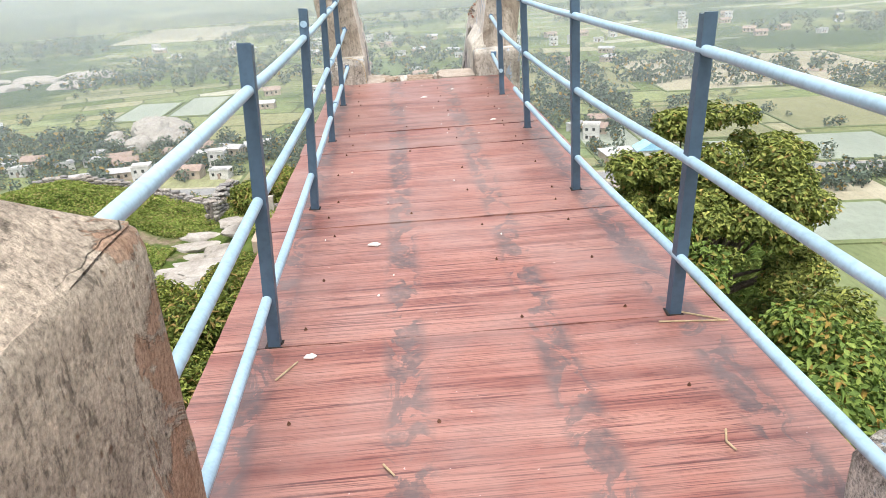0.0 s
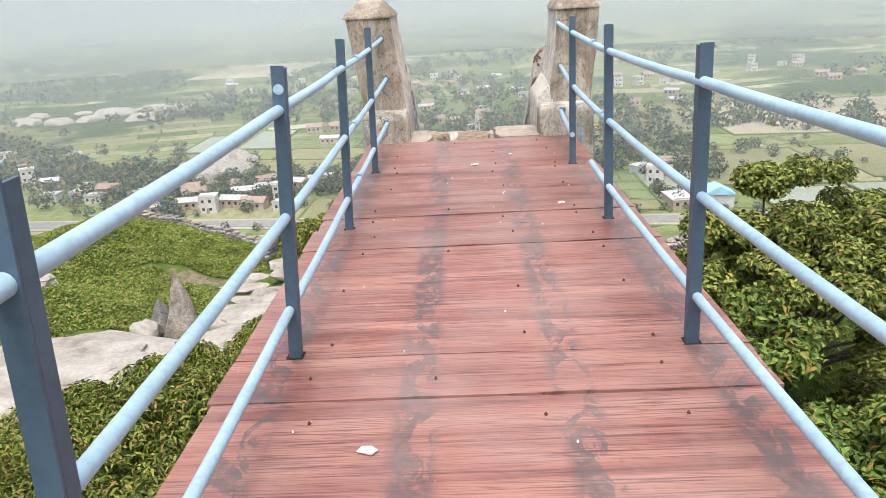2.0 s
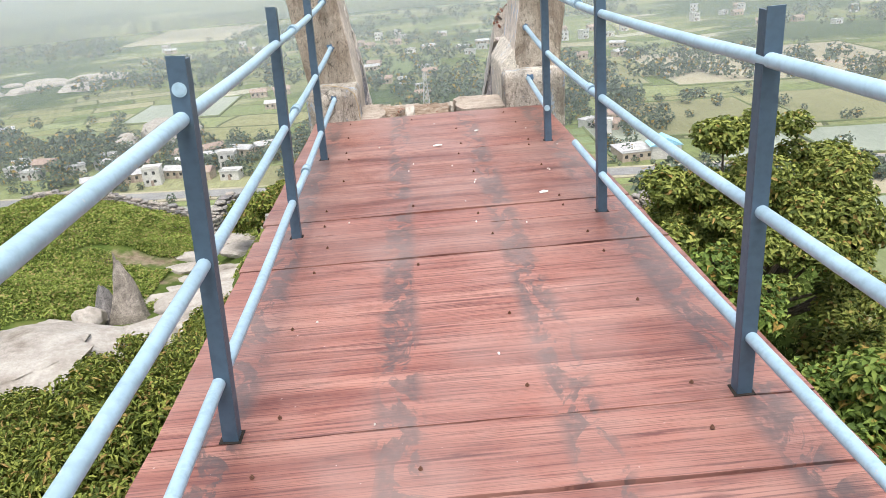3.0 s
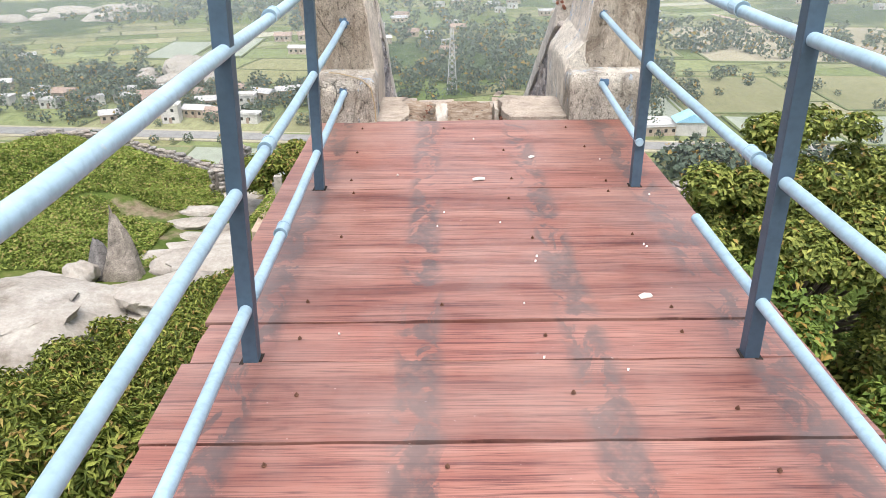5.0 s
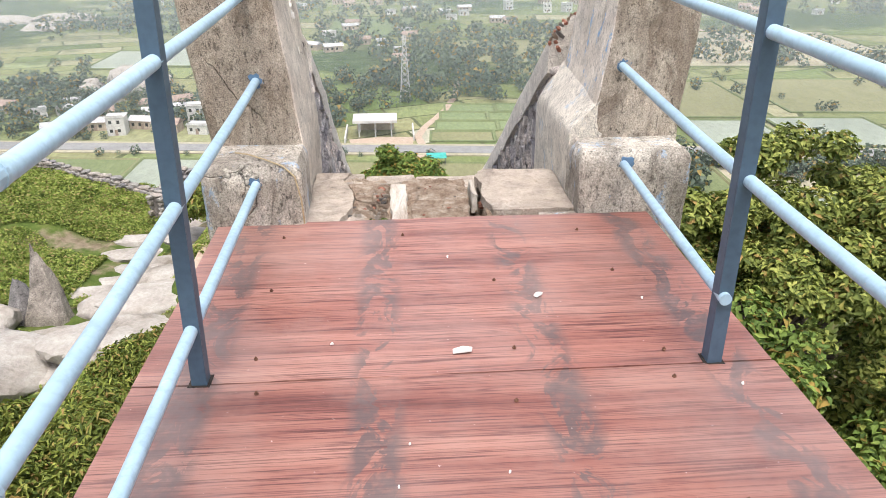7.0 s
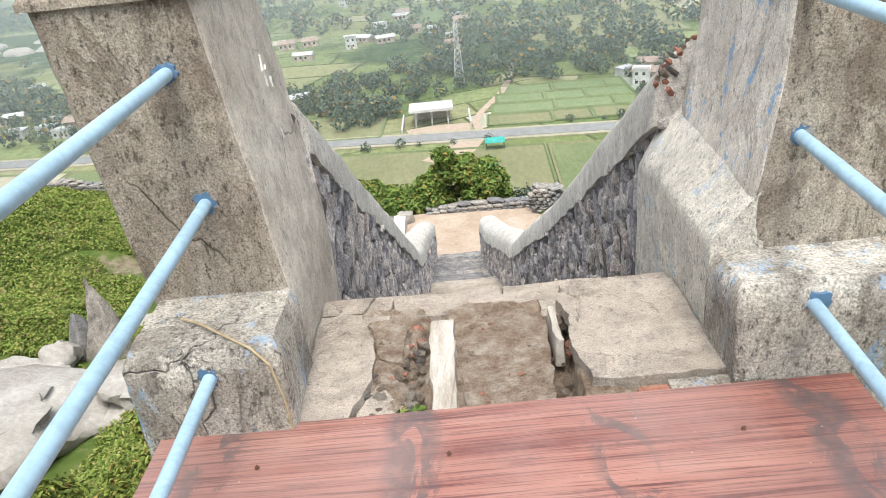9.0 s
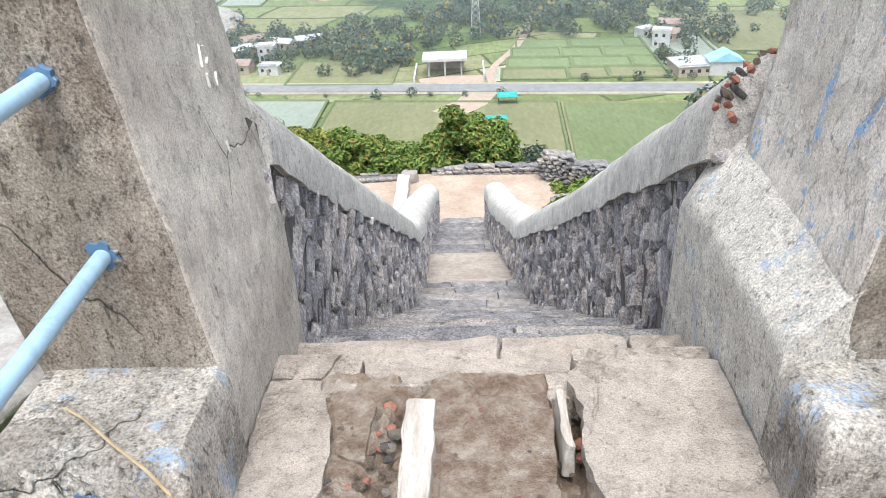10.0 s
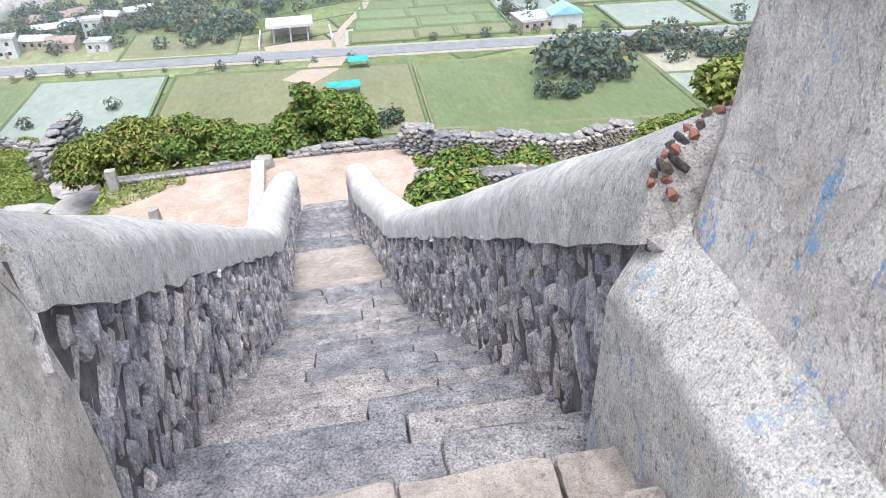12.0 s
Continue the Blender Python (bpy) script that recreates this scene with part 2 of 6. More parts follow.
def ground_material():
    """Hill of grass, soil and rock near by; patchwork of farmland on the plain below."""
    g = Graph("hill_and_plain")
    v = g.coords()
    z = g.axis(v, "Z")
    # hillside
    grass = g.ramp(g.noise(v, 1.4, 8, 0.7), [(0.3, (0.035, 0.055, 0.012)), (0.5, (0.075, 0.11, 0.025)), (0.7, (0.13, 0.14, 0.045))])
    soil = g.ramp(g.noise(v, 3.0, 8, 0.7), [(0.35, (0.12, 0.09, 0.06)), (0.65, (0.27, 0.22, 0.16))])
    hill = g.mix(g.ramp(g.noise(v, 0.35, 6, 0.65), [(0.52, 0.0), (0.6, 1.0)]), grass, soil)
    # plain
    flat = g.coords((1, 1, 0))
    wob = g.node("ShaderNodeTexNoise", Scale=0.012, Detail=2.0)
    g.link(flat, wob.inputs["Vector"])
    plots = []
    for turn, size, shift in ((11, 0.021, 0.0), (-17, 0.034, 40.0)):
        mp = g.node("ShaderNodeMapping")
        mp.inputs["Rotation"].default_value = (0, 0, radians(turn))
        mp.inputs["Location"].default_value = (shift, shift, 0)
        g.link(g.mix(0.5, flat, g.mix(1.0, wob.outputs["Color"], (30.0, 30.0, 0.0), "MULTIPLY"), "ADD"), mp.inputs["Vector"])
        br = g.node("ShaderNodeTexBrick", Scale=size)
        br.offset, br.squash, br.squash_frequency = 0.37, 1.6, 3
        for key, value in (("Color1", (0, 0, 0, 1)), ("Color2", (1, 1, 1, 1)), ("Mortar", (0.5, 0.5, 0.5, 1)), ("Mortar Size", 0.022), ("Brick Width", 1.1), ("Row Height", 0.55)):
            br.inputs[key].default_value = value
        g.link(mp.outputs[0], br.inputs["Vector"])
        tone = g.ramp(br.outputs["Color"], [(0.0, (0.10, 0.14, 0.045)), (0.2, (0.17, 0.20, 0.08)), (0.42, (0.24, 0.235, 0.12)), (0.58, (0.13, 0.18, 0.06)), (0.75, (0.31, 0.285, 0.18)), (0.9, (0.19, 0.23, 0.09)), (1.0, (0.42, 0.40, 0.32))])
        plots.append(g.mix(g.math("MULTIPLY", br.outputs["Fac"], 0.75), tone, (0.055, 0.065, 0.03)))
    crop = g.mix(g.ramp(g.noise(flat, 0.006, 3, 0.5), [(0.49, 0.0), (0.51, 1.0)]), plots[0], plots[1])
    rows = g.ramp(g.noise(g.coords((0.9, 0.12, 0)), 1.0, 4, 0.6), [(0.3, 0.7), (0.7, 1.2)])
    crop = g.mix(0.6, crop, rows, "MULTIPLY")
    mott = g.ramp(g.noise(flat, 0.25, 8, 0.7), [(0.3, 0.55), (0.7, 1.3)])
    crop = g.mix(0.7, crop, mott, "MULTIPLY")
    wood = g.ramp(g.noise(flat, 0.0045, 6, 0.6), [(0.50, 0.0), (0.56, 1.0)])
    far = g.math("GREATER_THAN", g.axis(v, "Y"), 330.0)
    tree = g.ramp(g.noise(flat, 0.14, 4, 0.7), [(0.35, (0.025, 0.045, 0.02)), (0.65, (0.07, 0.10, 0.045))])
    crop = g.mix(g.math("MULTIPLY", wood, far), crop, tree)
    col = g.mix(g.ramp(z, [(0.0, 0.0), (1.0, 1.0)]), crop, hill)
    lift = g.math("MULTIPLY", g.math("ADD", z, 66.0), 0.25)
    col.node.inputs[0].default_value = 0.0
    clampn = g.node("ShaderNodeClamp")
    g.link(lift, clampn.inputs[0])
    g.link(clampn.outputs[0], col.node.inputs[0])
    return g.done(col, 0.95, g.noise(v, 6, 8, 0.7), 0.5, 0.08, spec=0.1)


def flat_material(name, stops, scale, rough=0.9, bump_scale=20.0, strength=0.3, stretch=(1, 1, 1), distance=0.02, spec=0.2):
    g = Graph(name)
    v = g.coords(stretch)
    col = g.ramp(g.noise(v, scale, 8, 0.68, 0.2), stops)
    grain = g.ramp(g.noise(v, bump_scale, 4, 0.7), [(0.3, 0.7), (0.7, 1.2)])
    col = g.mix(0.6, col, grain, "MULTIPLY")
    return g.done(col, rough, g.noise(v, bump_scale, 6, 0.7), strength, distance, spec=spec)


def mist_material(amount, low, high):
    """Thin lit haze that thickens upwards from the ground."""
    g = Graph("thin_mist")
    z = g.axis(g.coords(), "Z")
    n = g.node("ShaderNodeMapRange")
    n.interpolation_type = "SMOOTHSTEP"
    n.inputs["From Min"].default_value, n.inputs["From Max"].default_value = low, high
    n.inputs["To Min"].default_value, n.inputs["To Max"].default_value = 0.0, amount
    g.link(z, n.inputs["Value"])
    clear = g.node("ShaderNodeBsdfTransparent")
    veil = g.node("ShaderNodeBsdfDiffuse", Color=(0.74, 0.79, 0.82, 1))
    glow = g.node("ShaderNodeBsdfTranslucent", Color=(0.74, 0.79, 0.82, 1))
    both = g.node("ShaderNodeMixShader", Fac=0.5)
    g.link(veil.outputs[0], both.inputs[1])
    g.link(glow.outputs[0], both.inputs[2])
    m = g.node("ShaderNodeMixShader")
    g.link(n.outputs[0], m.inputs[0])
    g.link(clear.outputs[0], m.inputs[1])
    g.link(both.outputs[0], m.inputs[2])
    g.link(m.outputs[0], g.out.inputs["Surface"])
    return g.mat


BOARD = board_material()
POST = paint_material("slate_blue_post_paint", (0.062, 0.105, 0.155), (0.16, 0.22, 0.28), 0.5, 0.72)
PIPE = paint_material("pale_blue_pipe_paint", (0.36, 0.51, 0.62), (0.56, 0.54, 0.50), 0.45, 0.66, 22.0)
RUST = flat_material("rusty_bolt", [(0.3, (0.08, 0.045, 0.035)), (0.7, (0.22, 0.11, 0.07))], 60, 0.8)
DARK = flat_material("dark_gap", [(0.3, (0.02, 0.018, 0.016)), (0.7, (0.05, 0.04, 0.035))], 20)
STEEL = flat_material("dull_steel", [(0.3, (0.08, 0.09, 0.10)), (0.7, (0.16, 0.16, 0.16))], 6, 0.6)
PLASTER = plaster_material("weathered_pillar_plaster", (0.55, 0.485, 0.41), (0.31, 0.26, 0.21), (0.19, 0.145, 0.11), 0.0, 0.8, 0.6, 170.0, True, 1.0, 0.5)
PLASTER_BROWN = plaster_material("brown_pillar_plaster", (0.48, 0.40, 0.315), (0.25, 0.20, 0.16), (0.31, 0.13, 0.06), 0.0, 1.0, 0.5, 105.0, False, 0.85, 0.5)
# stair-side plasters: smoother, and paler because the light on them is painted in
PLASTER_LIT_SIDE = plaster_material("smooth_lit_side_plaster", (0.76, 0.69, 0.60), (0.56, 0.495, 0.425), (0.36, 0.29, 0.23), 0.0, 0.7, 0.3, 190.0, True, 0.55, 0.12)
PLASTER_BLUE_LIT = plaster_material("lit_weathered_plaster_old_blue", (0.86, 0.79, 0.71), (0.68, 0.615, 0.545), (0.40, 0.335, 0.27), 0.95, 0.6, 0.35, 180.0, True, 0.6, 0.2)
PLINTH = plaster_material("pebbly_plinth_plaster", (0.62, 0.575, 0.505), (0.38, 0.34, 0.29), (0.14, 0.115, 0.095), 0.5, 0.8, 0.5, 130.0, True, 1.0, 0.45)
PEBBLE = plaster_material("coarse_pebbly_plaster", (0.78, 0.73, 0.645), (0.58, 0.53, 0.465), (0.32, 0.275, 0.23), 0.45, 0.7, 0.4, 170.0, False, 0.85)
COPING = plaster_material("grey_coping_plaster", (0.70, 0.655, 0.595), (0.55, 0.51, 0.46), (0.38, 0.34, 0.30), 0.0, 0.5, 0.35, 190.0, False, 0.75, 0.15)
BLUE_DAUB = paint_material("blue_paint_daub", (0.10, 0.185, 0.30), (0.36, 0.33, 0.29), 0.7, 0.55, 30.0)
RUBBLE = stone_material("dark_rubble_stone", (0.12, 0.118, 0.13), (0.37, 0.355, 0.355), (0.74, 0.71, 0.69), 12.0)
RUBBLE_MIX = stone_material("rubble_stone_mass", (0.12, 0.118, 0.13), (0.37, 0.355, 0.355), (0.74, 0.71, 0.69), 12.0, False, 0.6, True)
MORTAR = flat_material("crumbling_mortar", [(0.3, (0.075, 0.07, 0.07)), (0.7, (0.27, 0.24, 0.22))], 14, 0.95, 40, 0.8, (1, 1, 1), 0.03)
STEP = stone_material("grey_step_stone", (0.12, 0.118, 0.122), (0.25, 0.24, 0.233), (0.40, 0.38, 0.36), 8.0, True, 0.8, False, 0.75)
SLAB = plaster_material("smooth_landing_screed", (0.49, 0.425, 0.365), (0.39, 0.33, 0.275), (0.25, 0.195, 0.155), 0.0, 0.5, 0.2, 200.0, False, 0.5, 0.2)
SCREED = flat_material("broken_bedding", [(0.3, (0.20, 0.135, 0.095)), (0.45, (0.34, 0.25, 0.185)), (0.54, (0.43, 0.34, 0.265)), (0.7, (0.58, 0.50, 0.415))], 17, 0.95, 90, 1.0, (1, 1, 1), 0.03)
TIMBER = flat_material("whitewashed_timber", [(0.3, (0.30, 0.25, 0.2)), (0.55, (0.50, 0.46, 0.41)), (0.75, (0.62, 0.59, 0.54))], 6, 0.85, 60, 0.4, (3, 0.6, 3))
BRICK = flat_material("red_brick", [(0.3, (0.20, 0.085, 0.06)), (0.7, (0.36, 0.17, 0.12))], 14)
PAPER = flat_material("torn_paper", [(0.3, (0.7, 0.68, 0.64)), (0.7, (0.82, 0.8, 0.77))], 20)
TWIG = flat_material("dry_straw", [(0.3, (0.34, 0.25, 0.14)), (0.7, (0.52, 0.42, 0.27))], 30)
EARTH = flat_material("pale_red_earth", [(0.3, (0.33, 0.245, 0.18)), (0.5, (0.40, 0.31, 0.24)), (0.7, (0.47, 0.385, 0.31))], 1.2, 0.95, 12, 0.5, (1, 1, 1), 0.03)
ROCK = flat_material("weathered_granite", [(0.28, (0.16, 0.135, 0.11)), (0.46, (0.33, 0.30, 0.265)), (0.7, (0.47, 0.445, 0.41))], 0.9, 0.92, 9, 0.8, (1, 1, 1), 0.06)
RUIN = stone_material("ruin_stone", (0.13, 0.125, 0.12), (0.25, 0.24, 0.225), (0.42, 0.405, 0.385), 4.0)
RUIN_MIX = stone_material("ruin_stone_mass", (0.15, 0.135, 0.12), (0.30, 0.27, 0.235), (0.48, 0.45, 0.41), 4.0, False, 0.6, True)
GROUND = ground_material()
BARK = flat_material("bark", [(0.3, (0.05, 0.04, 0.03)), (0.7, (0.17, 0.14, 0.11))], 8, 0.9, 40, 0.7, (1, 1, 0.3))
LEAF_TREE = leaf_material("broad_olive_leaves", (0.06, 0.09, 0.02), (0.175, 0.21, 0.045), (0.36, 0.385, 0.10), (0.36, 0.24, 0.08), 0.965)
LEAF_BUSH = leaf_material("fresh_green_leaves", (0.055, 0.095, 0.02), (0.135, 0.205, 0.042), (0.26, 0.33, 0.075))
LEAF_FERN = leaf_material("yellow_green_leaves", (0.05, 0.075, 0.014), (0.155, 0.195, 0.036), (0.33, 0.36, 0.08), (0.33, 0.23, 0.08), 0.92)
GRASS = leaf_material("hill_grass", (0.10, 0.14, 0.025), (0.20, 0.265, 0.05), (0.33, 0.37, 0.10), (0.36, 0.29, 0.12), 0.90)
# distant leaves: blue-grey of the haze painted into the green
FAR_LEAF_HAZED = leaf_material("far_tree_leaves_hazed", (0.055, 0.082, 0.06), (0.095, 0.13, 0.09), (0.14, 0.175, 0.12))
ROAD = flat_material("grey_asphalt", [(0.3, (0.19, 0.19, 0.19)), (0.7, (0.28, 0.275, 0.27))], 0.3, 0.9, 2, 0.2)
WHITEWALL = flat_material("whitewashed_wall", [(0.3, (0.45, 0.43, 0.41)), (0.7, (0.68, 0.66, 0.63))], 0.4, 0.9, 3, 0.2)
TANWALL = flat_material("tan_house_wall", [(0.3, (0.36, 0.28, 0.22)), (0.7, (0.55, 0.45, 0.36))], 0.4, 0.9, 3, 0.2)
GREYROOF = flat_material("grey_sheet_roof", [(0.3, (0.34, 0.34, 0.34)), (0.7, (0.6, 0.59, 0.58))], 0.5, 0.7, 3, 0.2)
TILEROOF = flat_material("clay_tile_roof", [(0.3, (0.24, 0.17, 0.14)), (0.7, (0.38, 0.29, 0.24))], 0.5, 0.9, 3, 0.2)
TEALROOF = flat_material("teal_sheet_roof", [(0.3, (0.03, 0.27, 0.24)), (0.7, (0.07, 0.42, 0.37))], 0.5, 0.7, 3, 0.2)
BLUEROOF = flat_material("light_blue_sheet_roof", [(0.3, (0.22, 0.5, 0.7)), (0.7, (0.38, 0.66, 0.85))], 0.5, 0.7, 3, 0.2)
GLASSDARK = flat_material("dark_opening", [(0.3, (0.02, 0.02, 0.02)), (0.7, (0.05, 0.05, 0.05))], 1)
FIELD = [
    flat_material("green_field", [(0.3, (0.125, 0.16, 0.07)), (0.7, (0.18, 0.205, 0.10))], 0.06, 0.95, 0.9, 0.3, (1, 0.35, 1), 0.2),
    flat_material("paddy_field", [(0.3, (0.14, 0.185, 0.085)), (0.7, (0.19, 0.23, 0.115))], 0.05, 0.95, 0.8, 0.3, (1, 0.4, 1), 0.2),
    flat_material("olive_field", [(0.3, (0.165, 0.17, 0.085)), (0.7, (0.235, 0.225, 0.125))], 0.05, 0.95, 0.8, 0.3, (1, 0.4, 1), 0.2),
    flat_material("fallow_field", [(0.3, (0.27, 0.24, 0.16)), (0.7, (0.40, 0.37, 0.28))], 0.05, 0.95, 0.8, 0.3, (1, 0.4, 1), 0.2),
    flat_material("flooded_field", [(0.3, (0.22, 0.25, 0.195)), (0.7, (0.30, 0.325, 0.26))], 0.04, 0.55, 0.5, 0.1, (1, 0.5, 1), 0.1, 0.5),
]


# ---- building helpers ----
def part(name, bm, material, parent=None, label="", smooth=False):
    """Links a bmesh as one mesh object, under a thing or a part where one is given."""
    me = bpy.data.meshes.new(name)
    bm.normal_update()
    bm.to_mesh(me)
    bm.free()
    me.materials.append(material)
    if smooth:
        for p in me.polygons:
            p.use_smooth = True
        me.set_sharp_from_angle(angle=radians(38))
    return adopt(new(name, me), parent, label)


def adopt(ob, parent, label=""):
    if parent is not None:
        ob.parent = parent
        if parent.data is None:
            ob.matrix_parent_inverse = Matrix.Translation(-parent.location)
    if label:
        ob["label"] = label
    return ob


def thing(name, at, label, category, group="", kind=""):
    ob = new(name)
    ob.location = at
    ob.empty_display_size = 0.2
    return tagged(ob, label, category, group, kind)


def raw(name, verts, faces, material, parent=None, label="", smooth=False):
    me = bpy.data.meshes.new(name)
    me.from_pydata([tuple(v) for v in verts], [], [tuple(f) for f in faces])
    me.materials.append(material)
    if smooth:
        me.polygons.foreach_set("use_smooth", [True] * len(me.polygons))
    me.update()
    return adopt(new(name, me), parent, label)


def box(bm, x0, x1, y0, y1, z0, z1, bevel=0.0):
    vs = [bm.verts.new((x, y, z)) for z in (z0, z1) for x, y in ((x0, y0), (x1, y0), (x1, y1), (x0, y1))]
    fs = [bm.faces.new([vs[i] for i in f]) for f in ((3, 2, 1, 0), (4, 5, 6, 7), (0, 1, 5, 4), (1, 2, 6, 5), (2, 3, 7, 6), (3, 0, 4, 7))]
    if bevel:
        edges = list({e for f in fs for e in f.edges})
        bmesh.ops.bevel(bm, geom=edges, offset=bevel, segments=2, affect="EDGES", profile=0.6)
    return bm


def boxed(*args, bevel=0.0):
    return box(bmesh.new(), *args, bevel=bevel)


def tube(bm, p0, p1, r0, r1=None, seg=14, caps=True):
    p0, p1 = Vector(p0), Vector(p1)
    r1 = r0 if r1 is None else r1
    q = (p1 - p0).to_track_quat("Z", "Y")
    rings = []
    for p, r in ((p0, r0), (p1, r1)):
        rings.append([bm.verts.new(p + q @ Vector((r * math.cos(a), r * math.sin(a), 0))) for a in (2 * math.pi * i / seg for i in range(seg))])
    for i in range(seg):
        bm.faces.new((rings[0][i], rings[0][(i + 1) % seg], rings[1][(i + 1) % seg], rings[1][i]))
    if caps:
        bm.faces.new(list(reversed(rings[0])))
        bm.faces.new(rings[1])
    return bm


def prism(bm, outline, z0, z1):
    """An upright prism over a plan outline (counter-clockwise)."""
    a = [bm.verts.new((x, y, z0)) for x, y in outline]
    b = [bm.verts.new((x, y, z1)) for x, y in outline]
    n = len(outline)
    bm.faces.new(list(reversed(a)))
    bm.faces.new(b)
    for i in range(n):
        bm.faces.new((a[i], a[(i + 1) % n], b[(i + 1) % n], b[i]))
    return bm


def ring_points(x0, x1, y0, y1, r, side=6, corner=4):
    """A rounded rectangle in plan, as a closed ring."""
    pts = []
    corners = ((x1 - r, y0 + r, -90), (x1 - r, y1 - r, 0), (x0 + r, y1 - r, 90), (x0 + r, y0 + r, 180))
    for k, (cx, cy, a0) in enumerate(corners):
        arc = [(cx + r * math.cos(radians(a0 + 90 * i / corner)), cy + r * math.sin(radians(a0 + 90 * i / corner))) for i in range(corner + 1)]
        pts += arc
        nx, ny, na = corners[(k + 1) % 4]
        end = (nx + r * math.cos(radians(na)), ny + r * math.sin(radians(na)))
        pts += [(arc[-1][0] + (end[0] - arc[-1][0]) * i / side, arc[-1][1] + (end[1] - arc[-1][1]) * i / side) for i in range(1, side)]
    return pts


def loft(sections, rough=0.006, freq=5.0, rings=10, side=6):
    """A rounded block through plan rectangles (x0, x1, y0, y1, z, corner radius), with an uneven skin."""
    bm = bmesh.new()
    levels = []
    for a, b in zip(sections, sections[1:]):
        steps = max(1, round(rings * abs(b[4] - a[4]))) if abs(b[4] - a[4]) > 0.04 else 1
        levels += [[p + (q - p) * i / steps for p, q in zip(a, b)] for i in range(steps)]
    levels.append(list(sections[-1]))
    loops = []
    for x0, x1, y0, y1, z, r in levels:
        loop = []
        for x, y in ring_points(x0, x1, y0, y1, r, side):
            d = noise.noise_vector(Vector((x, y, z)) * freq) * rough + noise.noise_vector(Vector((x, y, z)) * freq * 4) * rough * 0.4
            loop.append(bm.verts.new((x + d.x, y + d.y, z + d.z)))
        loops.append(loop)
    n = len(loops[0])
    for a, b in zip(loops, loops[1:]):
        for i in range(n):
            bm.faces.new((a[i], a[(i + 1) % n], b[(i + 1) % n], b[i]))
    bm.faces.new(list(reversed(loops[0])))
    bm.faces.new(loops[-1])
    return bm


def lump(seed, squash=(1, 1, 1), jag=0.28, detail=1, boxy=0.38):
    """An irregular stone about one unit across."""
    rnd = random.Random(seed)
    bm = bmesh.new()
    bmesh.ops.create_icosphere(bm, subdivisions=detail, radius=0.5)
    for v in bm.verts:
        v.co *= 1 + rnd.uniform(-jag, jag)
        m = max(abs(c) for c in v.co)
        v.co = v.co * (1 - boxy + boxy * 0.5 / max(m, 0.2))
        v.co = Vector((v.co.x * squash[0], v.co.y * squash[1], v.co.z * squash[2]))
    me = bpy.data.meshes.new("stone")
    bm.to_mesh(me)
    bm.free()
    return me


def hash01(*k):
    return random.Random(repr(k)).random()


def smooth01(a, b, x):
    t = min(1.0, max(0.0, (x - a) / (b - a)))
    return t * t * (3 - 2 * t)

from mathutils.bvhtree import BVHTree


# ---- ground: one sheet from the hilltop to the horizon ----
PLAIN = -70.0


def hill(x, y):
    """Height of the hillside under and around the bridge."""
    z = -4.2 - 2.3 * smooth01(7, 22, y) - 0.5 * smooth01(22, 26, y) - 3.2 * smooth01(26, 33, y) * smooth01(-7, -4, x)
    z += 3.4 * smooth01(1.2, -1.5, y) * smooth01(6, 2, abs(x))
    z -= 1.9 * smooth01(-3, -9, x)
    z -= (5.0 * smooth01(2.0, 7.0, x) + 0.9 * max(0.0, x - 8)) * (1 - 0.85 * smooth01(20.5, 23.5, y) * smooth01(16, 11, x))
    z -= 0.55 * max(0.0, -x - 22)
    z += 2.0 * math.exp(-((x + 15.5) / 4.5) ** 2 - ((y - 30) / 5.0) ** 2)
    z += 1.2 * math.exp(-((x + 14) / 4.0) ** 2 - ((y - 22) / 4.0) ** 2)
    edge = 26.1 + 8.0 * smooth01(-5, -8.5, x)
    z -= 1.05 * max(0.0, y - edge) + 0.4 * max(0.0, -y - 25)
    flat = smooth01(-6.2, -5.2, x) * smooth01(2.9, 2.1, x) * smooth01(21.8, 22.6, y) * smooth01(26.2, 25.5, y)
    z += (-6.72 - z) * flat
    if z > PLAIN + 4:
        p = Vector((x, y, 0))
        near = smooth01(12, 3, abs(x)) * smooth01(30, 10, y)
        z += (noise.noise(p * 0.35) * 0.45 + noise.noise(p * 1.3) * 0.16) * (1 - 0.6 * near) * (1 - flat)
    return max(PLAIN, z)


def axis_steps(fine0, fine1, step, far, grow=1.16):
    a = list(np.arange(fine0, fine1 + 1e-6, step))
    s, hi, lo = step, fine1, fine0
    while hi < far or lo > -far:
        s *= grow
        hi, lo = min(far, hi + s), max(-far, lo - s)
        if a[-1] < hi:
            a.append(hi)
        if a[0] > lo:
            a.insert(0, lo)
    return a


def build_ground():
    xs, ys = axis_steps(-30, 24, 0.5, 4700), axis_steps(-6, 46, 0.5, 4700)
    verts = [(x, y, hill(x, y)) for y in ys for x in xs]
    n = len(xs)
    faces = [(j * n + i, j * n + i + 1, (j + 1) * n + i + 1, (j + 1) * n + i) for j in range(len(ys) - 1) for i in range(n - 1)]
    ob = raw("ground", verts, faces, GROUND, smooth=True)
    tagged(ob, "grassy granite hillside falling to hazy patchwork farmland", "ground", kind="structure")


build_ground()

